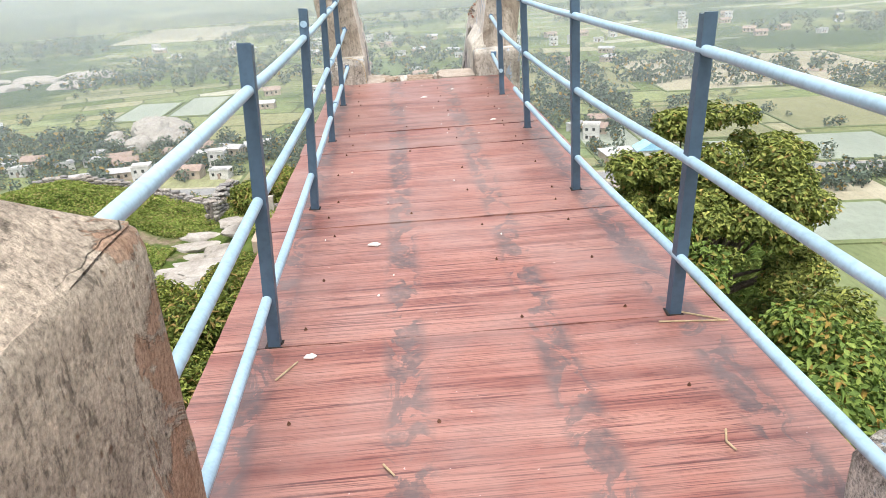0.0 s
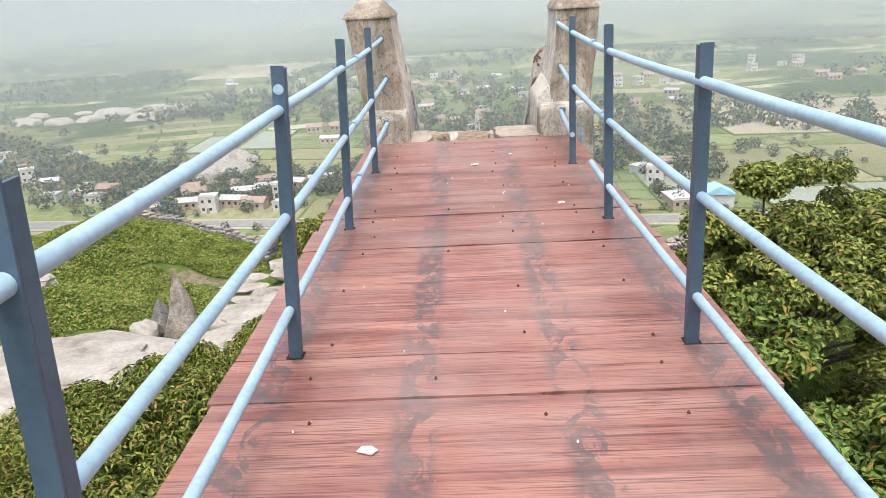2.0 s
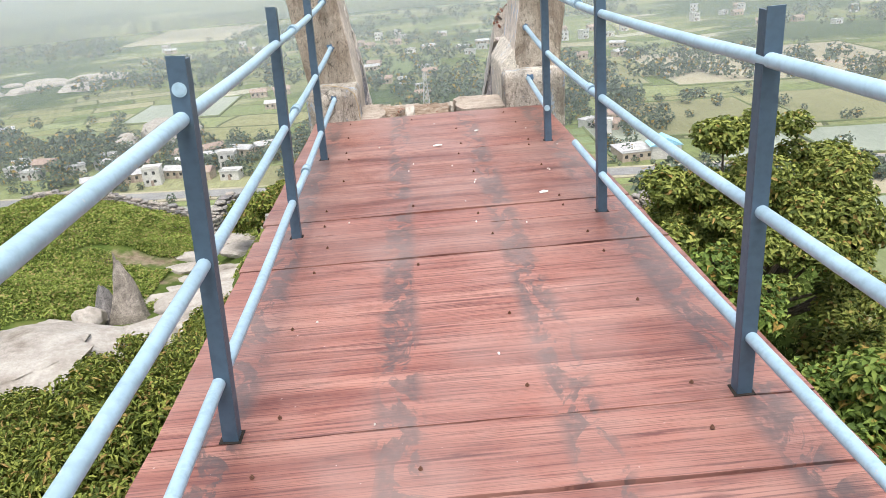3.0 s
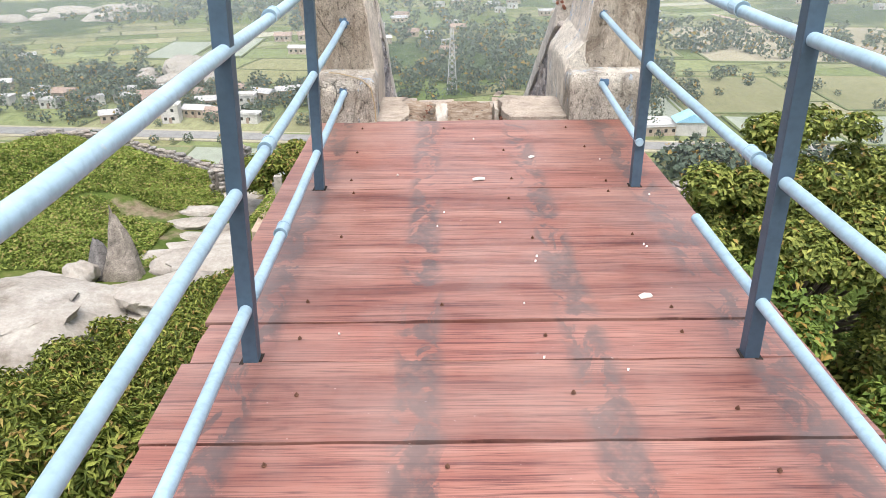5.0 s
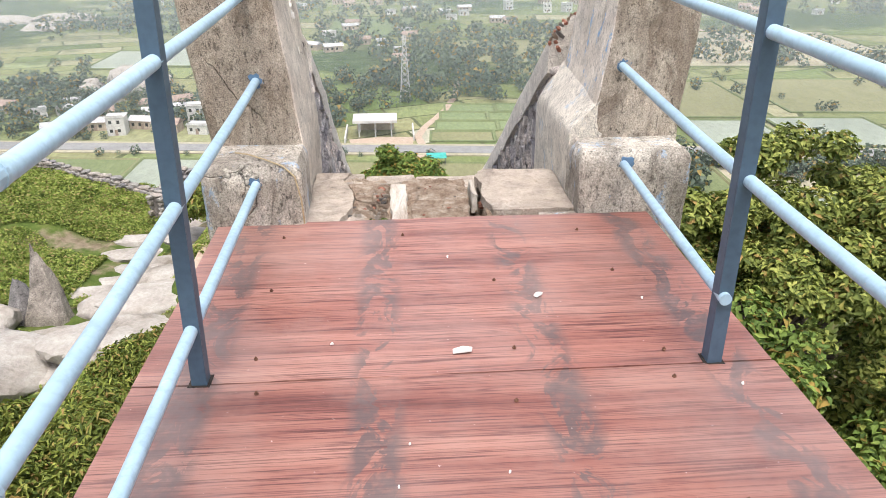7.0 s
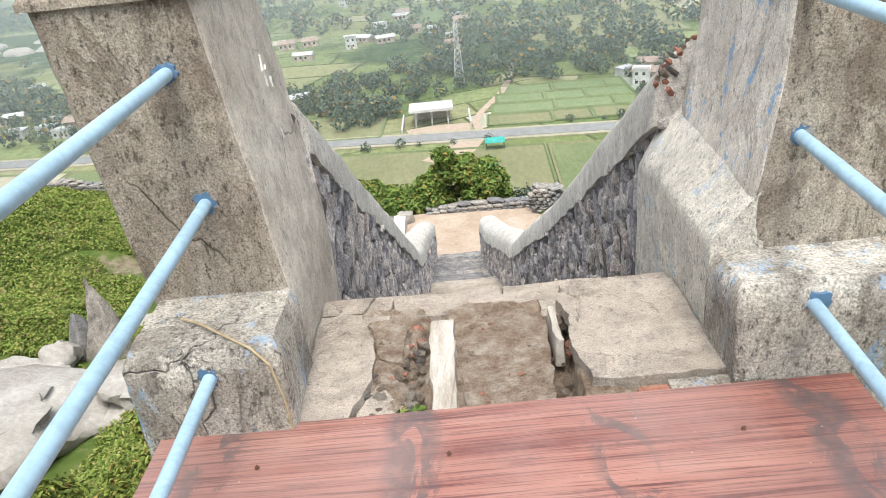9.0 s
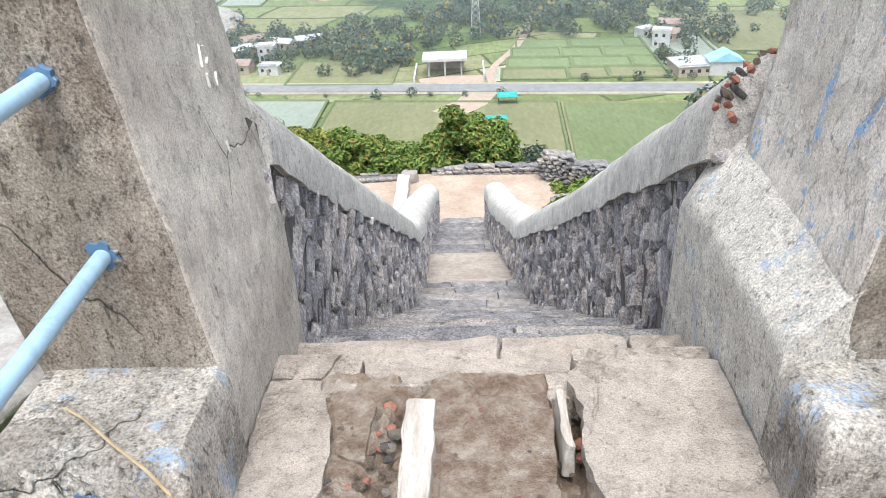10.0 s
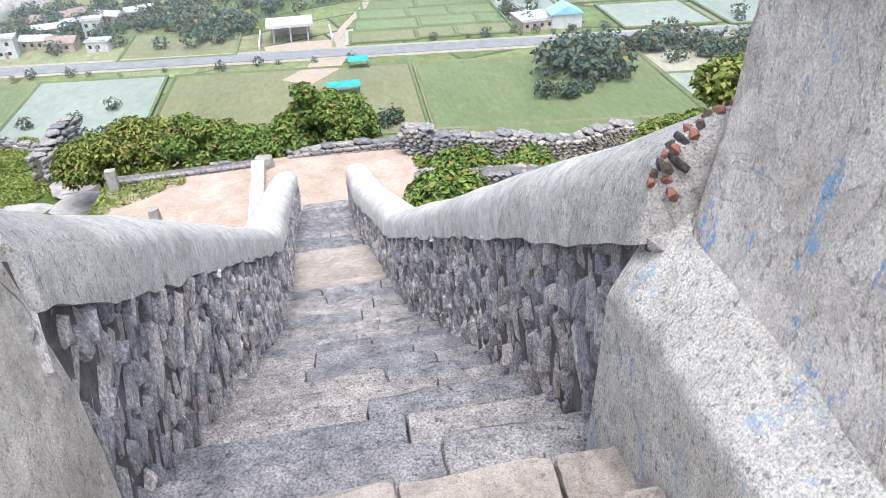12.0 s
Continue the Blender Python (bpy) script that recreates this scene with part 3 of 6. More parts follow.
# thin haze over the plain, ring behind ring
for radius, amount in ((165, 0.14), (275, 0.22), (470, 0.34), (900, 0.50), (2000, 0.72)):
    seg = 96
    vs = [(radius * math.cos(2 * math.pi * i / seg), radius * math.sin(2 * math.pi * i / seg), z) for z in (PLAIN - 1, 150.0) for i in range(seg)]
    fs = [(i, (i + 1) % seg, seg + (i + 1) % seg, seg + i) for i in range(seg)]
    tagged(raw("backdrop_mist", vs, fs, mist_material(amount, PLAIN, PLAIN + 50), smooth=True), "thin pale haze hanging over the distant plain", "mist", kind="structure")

# ---- bridge deck ----
DECK_X0, DECK_X1 = -1.02, 0.85
SEAMS = [0.42, 1.73, 2.95, 4.175, 4.48, 5.71, 6.07, 6.295, 7.505, 8.69]
deck = thing("bridge_deck", (-0.08, 4.5, -0.1), "footbridge deck of dark red wood-grain plywood sheets", "deck", kind="structure")


def deck_board(y0, y1, k):
    """One sheet of ply with a slightly ragged rim."""
    rnd = random.Random(40 + k)
    n, m = 22, 3
    bm = bmesh.new()
    x0, x1 = DECK_X0 + rnd.uniform(-0.012, 0.012), DECK_X1 + rnd.uniform(-0.012, 0.012)
    top, low = [], []
    for j in range(m):
        for i in range(n):
            x = x0 + (x1 - x0) * i / (n - 1)
            y = y0 + 0.005 + (y1 - y0 - 0.010) * j / (m - 1)
            if j in (0, m - 1):
                y += rnd.uniform(-0.0025, 0.0025)
            if i in (0, n - 1):
                x += rnd.uniform(-0.006, 0.006)
            z = 0.004 * noise.noise(Vector((x * 2, y * 2, k))) + (0.0025 if j in (0, m - 1) and k % 2 else 0)
            top.append(bm.verts.new((x, y, z)))
            low.append(bm.verts.new((x, y, z - 0.018)))
    for j in range(m - 1):
        for i in range(n - 1):
            a, b, c, d = j * n + i, j * n + i + 1, (j + 1) * n + i + 1, (j + 1) * n + i
            bm.faces.new((top[a], top[b], top[c], top[d]))
            bm.faces.new((low[d], low[c], low[b], low[a]))
    rim = list(range(n)) + [n * j + n - 1 for j in range(1, m)] + [n * (m - 1) + i for i in range(n - 2, -1, -1)] + [n * j for j in range(m - 2, 0, -1)]
    for a, b in zip(rim, rim[1:] + rim[:1]):
        bm.faces.new((low[a], low[b], top[b], top[a]))
    part("board", bm, BOARD, deck)


for k, (a, b) in enumerate(zip(SEAMS, SEAMS[1:])):
    deck_board(a, b, k)
for x in (DECK_X0 + 0.06, -0.09, DECK_X1 - 0.06):
    bm = boxed(x - 0.03, x + 0.03, 0.3, 8.72, -0.12, -0.024)
    box(bm, x - 0.045, x + 0.045, 0.3, 8.72, -0.13, -0.12)
    part("beam", bm, STEEL, deck)
for y in (1.73, 2.95, 4.175, 4.48, 5.71, 6.07, 6.295, 7.505):
    part("joist", boxed(DECK_X0 + 0.09, DECK_X1 - 0.09, y - 0.05, y + 0.05, -0.1, -0.026), DARK, deck)


def bolt_mesh():
    bm = bmesh.new()
    tube(bm, (0, 0, 0.0), (0, 0, 0.003), 0.0065, seg=10)
    tube(bm, (0, 0, 0.003), (0, 0, 0.007), 0.0042, 0.004, seg=6)
    tube(bm, (0, 0, 0.007), (0, 0, 0.010), 0.003, 0.002, seg=6)
    me = bpy.data.meshes.new("bolt")
    bm.to_mesh(me)
    bm.free()
    me.materials.append(RUST)
    return me


BOLT = bolt_mesh()
rnd = random.Random(5)
for y in (1.0, 1.62, 1.84, 2.45, 3.06, 3.55, 4.07, 4.3, 4.6, 5.1, 5.6, 5.86, 6.19, 6.38, 6.95, 7.4, 7.6, 8.1, 8.55):
    for x in (-0.69, rnd.choice((-0.25, 0.08)), 0.51):
        b = adopt(new("bolt", BOLT), deck)
        b.location = (x + rnd.uniform(-0.03, 0.03), y + rnd.uniform(-0.05, 0.05), 0.003)
        b.rotation_euler = (rnd.uniform(-0.08, 0.08), rnd.uniform(-0.08, 0.08), rnd.uniform(0, 3))


# ---- railings ----
def rail_post(flip, hole):
    """An angle-iron post with two flanges; some have a burnt pipe hole at the top."""
    t, w, h = 0.006, 0.043, 1.06
    root = thing("railing_post", (0, 0, 0), "slate-blue painted angle-iron railing post bolted to the deck", "railing post", "railing posts along the bridge")
    bm = bmesh.new()
    s = -1 if flip else 1
    prism(bm, [(-w / 2, 0), (w / 2, 0), (w / 2, t), (-w / 2, t)], -0.06, h)
    part("front_flange", bm, POST, root)
    bm = bmesh.new()
    x0, x1 = (w / 2 - t, w / 2) if s > 0 else (-w / 2, -w / 2 + t)
    prism(bm, [(x0, t + 0.001), (x1, t + 0.001), (x1, w), (x0, w)], -0.06, h - 0.008)
    part("side_flange", bm, POST, root)
    if hole:
        bm = bmesh.new()
        tube(bm, (0, -0.003, h - 0.075), (0, 0.004, h - 0.075), 0.017, seg=16)
        tube(bm, (0, -0.0045, h - 0.075), (0, 0.003, h - 0.075), 0.012, seg=16)
        part("old_pipe_hole", bm, PIPE, root, "bare worn hole with a pale rim")
    bm = bmesh.new()
    prism(bm, [(-0.032, -0.008), (0.030, -0.010), (0.031, 0.052), (-0.029, 0.050)], 0.001, 0.003)
    part("slot", bm, DARK, root, "dark cut-out round the post's foot")
    return root


POSTS_Y = (2.955, 4.49, 6.065, 7.5)
for side, feet, tops in (("west", (-0.80, -0.803, -0.825, -0.83), (-0.737, -0.731, -0.775, -0.80)), ("east", (0.66, 0.656, 0.654, 0.66), (0.702, 0.635, 0.630, 0.648))):
    for k, (y, foot, top) in enumerate(zip(POSTS_Y, feet, tops)):
        p = rail_post(side == "east", side == "west" and k == 1)
        p.matrix_basis = pose(foot, y, 0, 1.2, math.degrees(math.atan2(top - foot, 1.06)), 0)


def railing(name, x_at, z_at, spans, couplings, label):
    """A run of pipe through the posts, with sockets."""
    root = thing(name, (x_at(4.5), 4.5, z_at(4.5)), label, "pipe rail", "pipe rails of the bridge")
    for y0, y1 in spans:
        bm = bmesh.new()
        n = max(2, int((y1 - y0) / 0.35))
        pts = []
        for i in range(n + 1):
            y = y0 + (y1 - y0) * i / n
            sag = -0.006 * math.sin(math.pi * ((y - 2.955) / 1.52 % 1.0))
            pts.append(Vector((x_at(y) + 0.004 * noise.noise(Vector((y, z_at(y) * 9, 3))), y, z_at(y) + sag)))
        seg, rings = 14, []
        for p in pts:
            rings.append([bm.verts.new(p + Vector((0.0182 * math.cos(a), 0, 0.0182 * math.sin(a)))) for a in (2 * math.pi * i / seg for i in range(seg))])
        for a, b in zip(rings, rings[1:]):
            for i in range(seg):
                bm.faces.new((a[(i + 1) % seg], a[i], b[i], b[(i + 1) % seg]))
        bm.faces.new(rings[0])
        bm.faces.new(list(reversed(rings[-1])))
        part("pipe", bm, PIPE, root, smooth=True)
    for y in couplings:
        bm = bmesh.new()
        tube(bm, (x_at(y - 0.035), y - 0.035, z_at(y - 0.035)), (x_at(y + 0.035), y + 0.035, z_at(y + 0.035)), 0.0225, seg=16)
        for d in (-0.035, 0.027):
            tube(bm, (x_at(y + d), y + d, z_at(y + d)), (x_at(y + d + 0.008), y + d + 0.008, z_at(y + d + 0.008)), 0.0245, seg=16)
        part("coupling", bm, PIPE, root, smooth=False)
    return root


def through_posts(*values):
    """A smooth line through values at the near pillar, the four posts and the far pillar."""
    knots = (1.75, 2.955, 4.49, 6.065, 7.5, 9.0)
    return lambda y: float(np.interp(y, knots, values))


WEST = "pale blue painted steel pipe rail with flaking paint"
railing("top_rail", through_posts(-0.755, -0.747, -0.742, -0.778, -0.80, -0.865), through_posts(0.918, 0.915, 0.917, 0.908, 0.908, 0.905), [(1.5, 9.05)], (6.66,), WEST)
railing("middle_rail", through_posts(-0.77, -0.773, -0.768, -0.797, -0.81, -0.848), through_posts(0.54, 0.552, 0.548, 0.538, 0.546, 0.546), [(1.5, 9.05)], (6.47,), WEST)
railing("lower_rail", through_posts(-0.795, -0.797, -0.797, -0.815, -0.825, -0.837), through_posts(0.175, 0.19, 0.198, 0.185, 0.185, 0.192), [(1.5, 8.75)], (6.62,), WEST)
railing("top_rail", through_posts(0.715, 0.692, 0.632, 0.633, 0.645, 0.74), through_posts(0.94, 0.945, 0.938, 0.922, 0.955, 0.96), [(1.7, 9.05)], (6.54,), WEST)
railing("middle_rail", through_posts(0.695, 0.672, 0.648, 0.641, 0.66, 0.757), through_posts(0.59, 0.585, 0.556, 0.556, 0.574, 0.593), [(1.7, 9.05)], (6.27,), WEST)
railing("lower_rail", through_posts(0.685, 0.662, 0.66, 0.648, 0.652, 0.742), through_posts(0.225, 0.23, 0.185, 0.19, 0.225, 0.22), [(1.7, 6.66), (7.48, 8.75)], (), "pale blue painted pipe rail broken off between two posts")


# ---- gate pillars at both ends ----
def pillar(name, plinth, shaft, cap, at, label, skin, base_skin, lit_side_skin=None, facing=1):
    """Plinth, tapering shaft and cap; the shaft may have a smoother plaster on the side that faces the stair, painted
    paler for the light there.
    """
    root = thing(name, at, label, "pillar", "gate pillars of the bridge")
    part("plinth", loft(plinth, 0.008, 6.0, 24), base_skin, root, "pebbly plinth with worn edges", True)
    body = part("shaft", loft(shaft, 0.007, 5.0, 16), skin, root, "", True)
    if lit_side_skin:
        body.data.materials.append(lit_side_skin)
        # faces towards the stair take the skin with brighter light in its colour
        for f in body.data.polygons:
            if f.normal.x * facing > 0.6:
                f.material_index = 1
    part("cap", loft(cap, 0.006, 7.0, 30), skin, root, "rounded pyramid cap", True)
    return root


pillar("gate_pillar",
       [(-1.06, -0.645, 8.655, 8.985, -0.5, 0.02), (-1.062, -0.647, 8.655, 8.985, 0.19, 0.02), (-1.065, -0.65, 8.66, 8.985, 0.225, 0.02), (-1.05, -0.665, 8.69, 8.985, 0.262, 0.03)],
       [(-1.065, -0.66, 8.965, 9.68, -1.6, 0.025), (-1.07, -0.662, 8.967, 9.67, 0.26, 0.022), (-1.175, -0.762, 8.985, 9.68, 1.06, 0.022), (-1.18, -0.768, 8.99, 9.67, 1.085, 0.022)],
       [(-1.195, -0.752, 8.972, 9.69, 1.084, 0.02), (-1.195, -0.755, 8.975, 9.69, 1.105, 0.025), (-1.115, -0.835, 9.09, 9.58, 1.205, 0.05), (-1.02, -0.93, 9.26, 9.41, 1.285, 0.04)],
       (-0.86, 9.0, 0), "tall tapering gate pillar of stained weathered plaster with pyramid cap", PLASTER, PLINTH, PLASTER_LIT_SIDE, 1)
east = pillar("gate_pillar",
              [(0.545, 1.02, 8.698, 8.945, -0.5, 0.012), (0.532, 1.02, 8.698, 8.945, 0.225, 0.014), (0.538, 1.015, 8.706, 8.945, 0.252, 0.018), (0.555, 1.0, 8.73, 8.945, 0.272, 0.02)],
              [(0.63, 1.04, 8.925, 9.60, -1.6, 0.02), (0.645, 1.04, 8.925, 9.60, 0.42, 0.02), (0.698, 1.08, 8.93, 9.62, 0.75, 0.02), (0.722, 1.10, 8.945, 9.62, 1.08, 0.02)],
              [(0.705, 1.115, 8.93, 9.635, 1.079, 0.02), (0.708, 1.115, 8.935, 9.635, 1.105, 0.025), (0.78, 1.04, 9.05, 9.52, 1.205, 0.05), (0.86, 0.95, 9.21, 9.36, 1.285, 0.03)],
              (0.8, 9.0, 0), "tapering gate pillar of weathered plaster with blue paint remains and sloped shoulder", PLASTER, PLINTH, PLASTER_BLUE_LIT, -1)


def shoulder():
    """The bench on the stair side of the east pillar, its top sloping up to the shaft."""
    bm = bmesh.new()
    rows = []
    ny = 22
    for j in range(ny + 1):
        u = j / ny
        y = 8.926 + 0.79 * u
        back = smooth01(0.86, 1.0, u)
        drop = 0.06 * back
        rise = 0.06 * u
        prof = [(0.56, -1.5), (0.552, -0.5), (0.545, 0.0), (0.535, 0.24 - drop), (0.533, 0.292 - drop), (0.542, 0.318 - drop), (0.585, 0.355 + rise * 0.5 - drop * 0.8), (0.635, 0.408 + rise - drop * 0.5), (0.665, 0.442 + rise), (0.72, 0.47 + rise)]
        row = []
        for x, z in prof:
            yy = y + 0.10 * max(0.0, 0.3 - z) * back
            d = noise.noise_vector(Vector((x, yy, z)) * 6) * 0.007
            row.append(bm.verts.new((x + d.x, yy + d.y, z + d.z)))
        rows.append(row)
    m = len(rows[0])
    for a, b in zip(rows, rows[1:]):
        for i in range(m - 1):
            bm.faces.new((a[i], a[i + 1], b[i + 1], b[i]))
    for row, turn in ((rows[0], 1), (rows[-1], -1)):
        foot = [bm.verts.new((0.72, v.co.y, v.co.z)) for v in row[:-1]]
        for i in range(m - 2):
            f = (row[i], foot[i], foot[i + 1], row[i + 1])
            bm.faces.new(f if turn > 0 else tuple(reversed(f)))
    part("shoulder", bm, PEBBLE, east, "coarse pebbly sloping shoulder", True)


shoulder()
for name, xx, zz, yy in (("west", -0.862, 0.905, 8.975), ("west", -0.847, 0.546, 8.972), ("west", -0.836, 0.19, 8.657), ("east", 0.755, 0.593, 8.93), ("east", 0.738, 0.22, 8.70)):
    bm = bmesh.new()
    r = random.Random(zz)
    for back, front, size in ((0.03, 0.005, 1.0),):
        rims = []
        jit = [r.uniform(0.019, 0.040) * size for _ in range(18)]
        for dy in (yy + back, yy - front):
            rims.append([bm.verts.new((xx + jit[i] * math.cos(math.pi * i / 9), dy, zz + jit[i] * 0.9 * math.sin(math.pi * i / 9))) for i in range(18)])
        bm.faces.new(list(rims[1]))
        for i in range(18):
            bm.faces.new((rims[0][i], rims[0][(i + 1) % 18], rims[1][(i + 1) % 18], rims[1][i]))
    part("paint_collar", bm, BLUE_DAUB, east if name == "east" else bpy.data.objects["gate_pillar"], "blue paint daubed round the pipe end")

pillar("gate_pillar",
       [(-1.14, -0.675, 1.08, 1.70, -0.9, 0.03), (-1.14, -0.675, 1.08, 1.70, 0.34, 0.03), (-1.12, -0.69, 1.10, 1.69, 0.39, 0.03)],
       [(-1.131, -0.663, 1.053, 1.675, -0.9, 0.03), (-1.131, -0.663, 1.053, 1.675, 0.42, 0.03), (-1.131, -0.668, 1.07, 1.671, 0.90, 0.028), (-1.129, -0.671, 1.074, 1.669, 0.928, 0.028), (-1.122, -0.679, 1.082, 1.661, 0.940, 0.03)],
       [(-1.121, -0.680, 1.083, 1.66, 0.939, 0.03), (-1.06, -0.741, 1.165, 1.585, 0.995, 0.035), (-0.98, -0.83, 1.27, 1.48, 1.062, 0.03), (-0.92, -0.888, 1.35, 1.40, 1.098, 0.015)],
       (-0.9, 1.4, 0), "rough brown gate pillar with rusty stains beside the deck", PLASTER_BROWN, PLASTER_BROWN)
pillar("gate_pillar",
       [(0.675, 1.2, 1.45, 1.96, -0.9, 0.05), (0.68, 1.2, 1.46, 1.955, 0.16, 0.06), (0.70, 1.18, 1.48, 1.935, 0.22, 0.07), (0.78, 1.1, 1.54, 1.88, 0.26, 0.06)],
       [(0.86, 1.2, 1.2, 1.56, -0.9, 0.04), (0.86, 1.2, 1.2, 1.56, 0.9, 0.04)],
       [(0.86, 1.2, 1.2, 1.56, 0.895, 0.05), (1.0, 1.05, 1.35, 1.41, 1.1, 0.02)],
       (0.9, 1.7, 0), "pale plaster gate pillar with rounded plinth beside the deck", PLINTH, PLINTH)

# near abutment that carries the deck and the first two pillars
tagged(part("abutment_near", loft([(-1.5, 1.4, -4.0, 0.40, -6.0, 0.1), (-1.4, 1.3, -4.0, 0.40, -0.03, 0.05)], 0.02, 2.0, 3), PLASTER), "plastered stone landing behind the bridge", "landing", kind="structure")
tagged(part("abutment_side_west", loft([(-1.6, -0.62, 0.41, 2.02, -6.0, 0.1), (-1.4, -0.6, 0.41, 2.0, -0.14, 0.05)], 0.02, 2.0, 3), PLASTER), "rough plastered pier under the gate pillar", "pier", kind="structure")
tagged(part("abutment_side_east", loft([(0.5, 1.5, 0.41, 1.98, -6.0, 0.1), (0.5, 1.3, 0.41, 1.95, -0.14, 0.05)], 0.02, 2.0, 3), PLASTER), "rough plastered pier under the gate pillar", "pier", kind="structure")

# ---- broken landing between the far pillars ----
landing = thing("landing", (-0.08, 9.0, -0.05), "broken screed landing with exposed bedding, timber and brick", "landing", kind="structure")


def screed(name, outline, z, thick, material, label="", bumps=0.004):
    """A broken flat piece with a rough rim, from a plan outline."""
    rnd = random.Random(len(outline) + int(100 * outline[0][0]))
    pts = []
    for (xa, ya), (xb, yb) in zip(outline, outline[1:] + outline[:1]):
        n = max(1, int(math.hypot(xb - xa, yb - ya) / 0.03))
        for i in range(n):
            w = 0.006 if i else 0
            pts.append((xa + (xb - xa) * i / n + rnd.uniform(-w, w), ya + (yb - ya) * i / n + rnd.uniform(-w, w)))
    bm = bmesh.new()
    top = [bm.verts.new((x, y, z + rnd.uniform(-bumps, bumps) * 0.4)) for x, y in pts]
    low = [bm.verts.new((x + rnd.uniform(-0.004, 0.004), y + rnd.uniform(-0.004, 0.004), z - thick)) for x, y in pts]
    f = bm.faces.new(top)
    n = len(pts)
    for i in range(n):
        bm.faces.new((low[i], low[(i + 1) % n], top[(i + 1) % n], top[i]))
    bmesh.ops.triangulate(bm, faces=[f])
    return part(name, bm, material, landing, label)


def rough_bed():
    """The uneven bedding under the missing screed."""
    bm = bmesh.new()
    n, m = 110, 62
    rows = []
    for j in range(m + 1):
        row = []
        for i in range(n + 1):
            x, y = -0.68 + 1.2 * i / n, 8.64 + 0.64 * j / m
            p = Vector((x, y, 0))
            z = -0.030 + 0.014 * noise.noise(p * 5) + 0.018 * noise.noise(p * 17) + 0.010 * noise.noise(p * 45)
            z -= 0.05 * smooth01(0.05, 0.0, abs(x + 0.30 - 0.04 * math.sin(y * 9))) + 0.10 * smooth01(0.05, 0.025, abs(x - 0.118 - 0.02 * math.sin(y * 7)))
            row.append(bm.verts.new((x, y, z)))
        rows.append(row)
    for a, b in zip(rows, rows[1:]):
        for i in range(n):
            bm.faces.new((a[i], a[i + 1], b[i + 1], b[i]))
    part("bedding", bm, SCREED, landing, "crumbled brown lime bedding", True)


rough_bed()
part("core", loft([(-0.7, 0.58, 8.66, 9.27, -3.0, 0.02), (-0.69, 0.57, 8.66, 9.26, -0.16, 0.02)], 0.01, 3.0, 4), MORTAR, landing)
screed("screed_slab", [(-0.655, 8.66), (-0.515, 8.665), (-0.50, 8.74), (-0.455, 8.86), (-0.452, 8.97), (-0.475, 9.10), (-0.515, 9.235), (-0.655, 9.24)], -0.006, 0.045, SLAB, "smooth pale screed slab with broken edge")
screed("screed_slab", [(-0.655, 9.255), (-0.52, 9.25), (-0.50, 9.30), (-0.48, 9.36), (-0.655, 9.36)], -0.012, 0.05, SLAB)
screed("screed_slab", [(0.152, 8.86), (0.174, 8.765), (0.26, 8.745), (0.37, 8.75), (0.538, 8.752), (0.545, 9.27), (0.19, 9.32), (0.135, 9.20), (0.165, 9.10), (0.142, 8.98)], 0.004, 0.05, SLAB, "smooth pale screed slab, undercut and cracked")
screed("screed_slab", [(0.385, 8.66), (0.535, 8.66), (0.54, 8.742), (0.372, 8.742)], -0.012, 0.04, PLINTH)
screed("screed_slab", [(-0.505, 8.665), (-0.39, 8.665), (-0.375, 8.76), (-0.44, 8.86), (-0.49, 8.74)], -0.028, 0.03, SLAB)
screed("screed_slab", [(-0.185, 8.67), (0.06, 8.66), (0.075, 8.90), (0.09, 9.12), (-0.17, 9.13), (-0.19, 8.9)], -0.016, 0.04, SCREED, "worn brown bedding slab", 0.02)
screed("screed_slab", [(-0.44, 8.98), (-0.37, 8.95), (-0.36, 9.15), (-0.40, 9.22), (-0.49, 9.20)], -0.02, 0.04, SCREED)
timber = loft([(-0.285, -0.205, 8.665, 9.16, -0.09, 0.008), (-0.283, -0.207, 8.667, 9.158, -0.012, 0.01)], 0.010, 16.0, 40, 14)
part("timber", timber, TIMBER, landing, "whitewashed split timber sunk in the bedding")
part("brick", loft([(0.285, 0.375, 8.668, 8.735, -0.07, 0.008), (0.287, 0.373, 8.67, 8.733, -0.022, 0.012)], 0.005, 20.0, 30), BRICK, landing, "broken red brick")
for k, (xa, xb) in enumerate(((-0.655, -0.42), (-0.415, -0.16), (-0.155, 0.16), (0.165, 0.545))):
    part("edge_stone", loft([(xa, xb, 9.17 + 0.06 * (k % 2) if k < 3 else 9.30, 9.375, -0.2, 0.012), (xa + 0.003, xb - 0.003, 9.19 + 0.05 * (k % 2) if k < 3 else 9.31, 9.365, -0.022 - 0.012 * (k % 3), 0.015)], 0.008, 7.0, 20), SLAB, landing)

part("edge_stone", loft([(0.098, 0.128, 8.97, 9.19, -0.10, 0.008), (0.101, 0.124, 8.98, 9.18, -0.008, 0.008)], 0.008, 18.0, 30, 10), TIMBER, landing, "pale split stone beside the gap")
# crumbs of mortar and brick lying in the broken places
CRUMBS = [lump(700 + k, (1, 1, 0.7), 0.25, 1, 0.4) for k in range(12)]
crnd = random.Random(77)
for k, me in enumerate(CRUMBS):
    me.materials.append((SCREED, SLAB, MORTAR, SCREED, BRICK, SCREED)[k % 6])
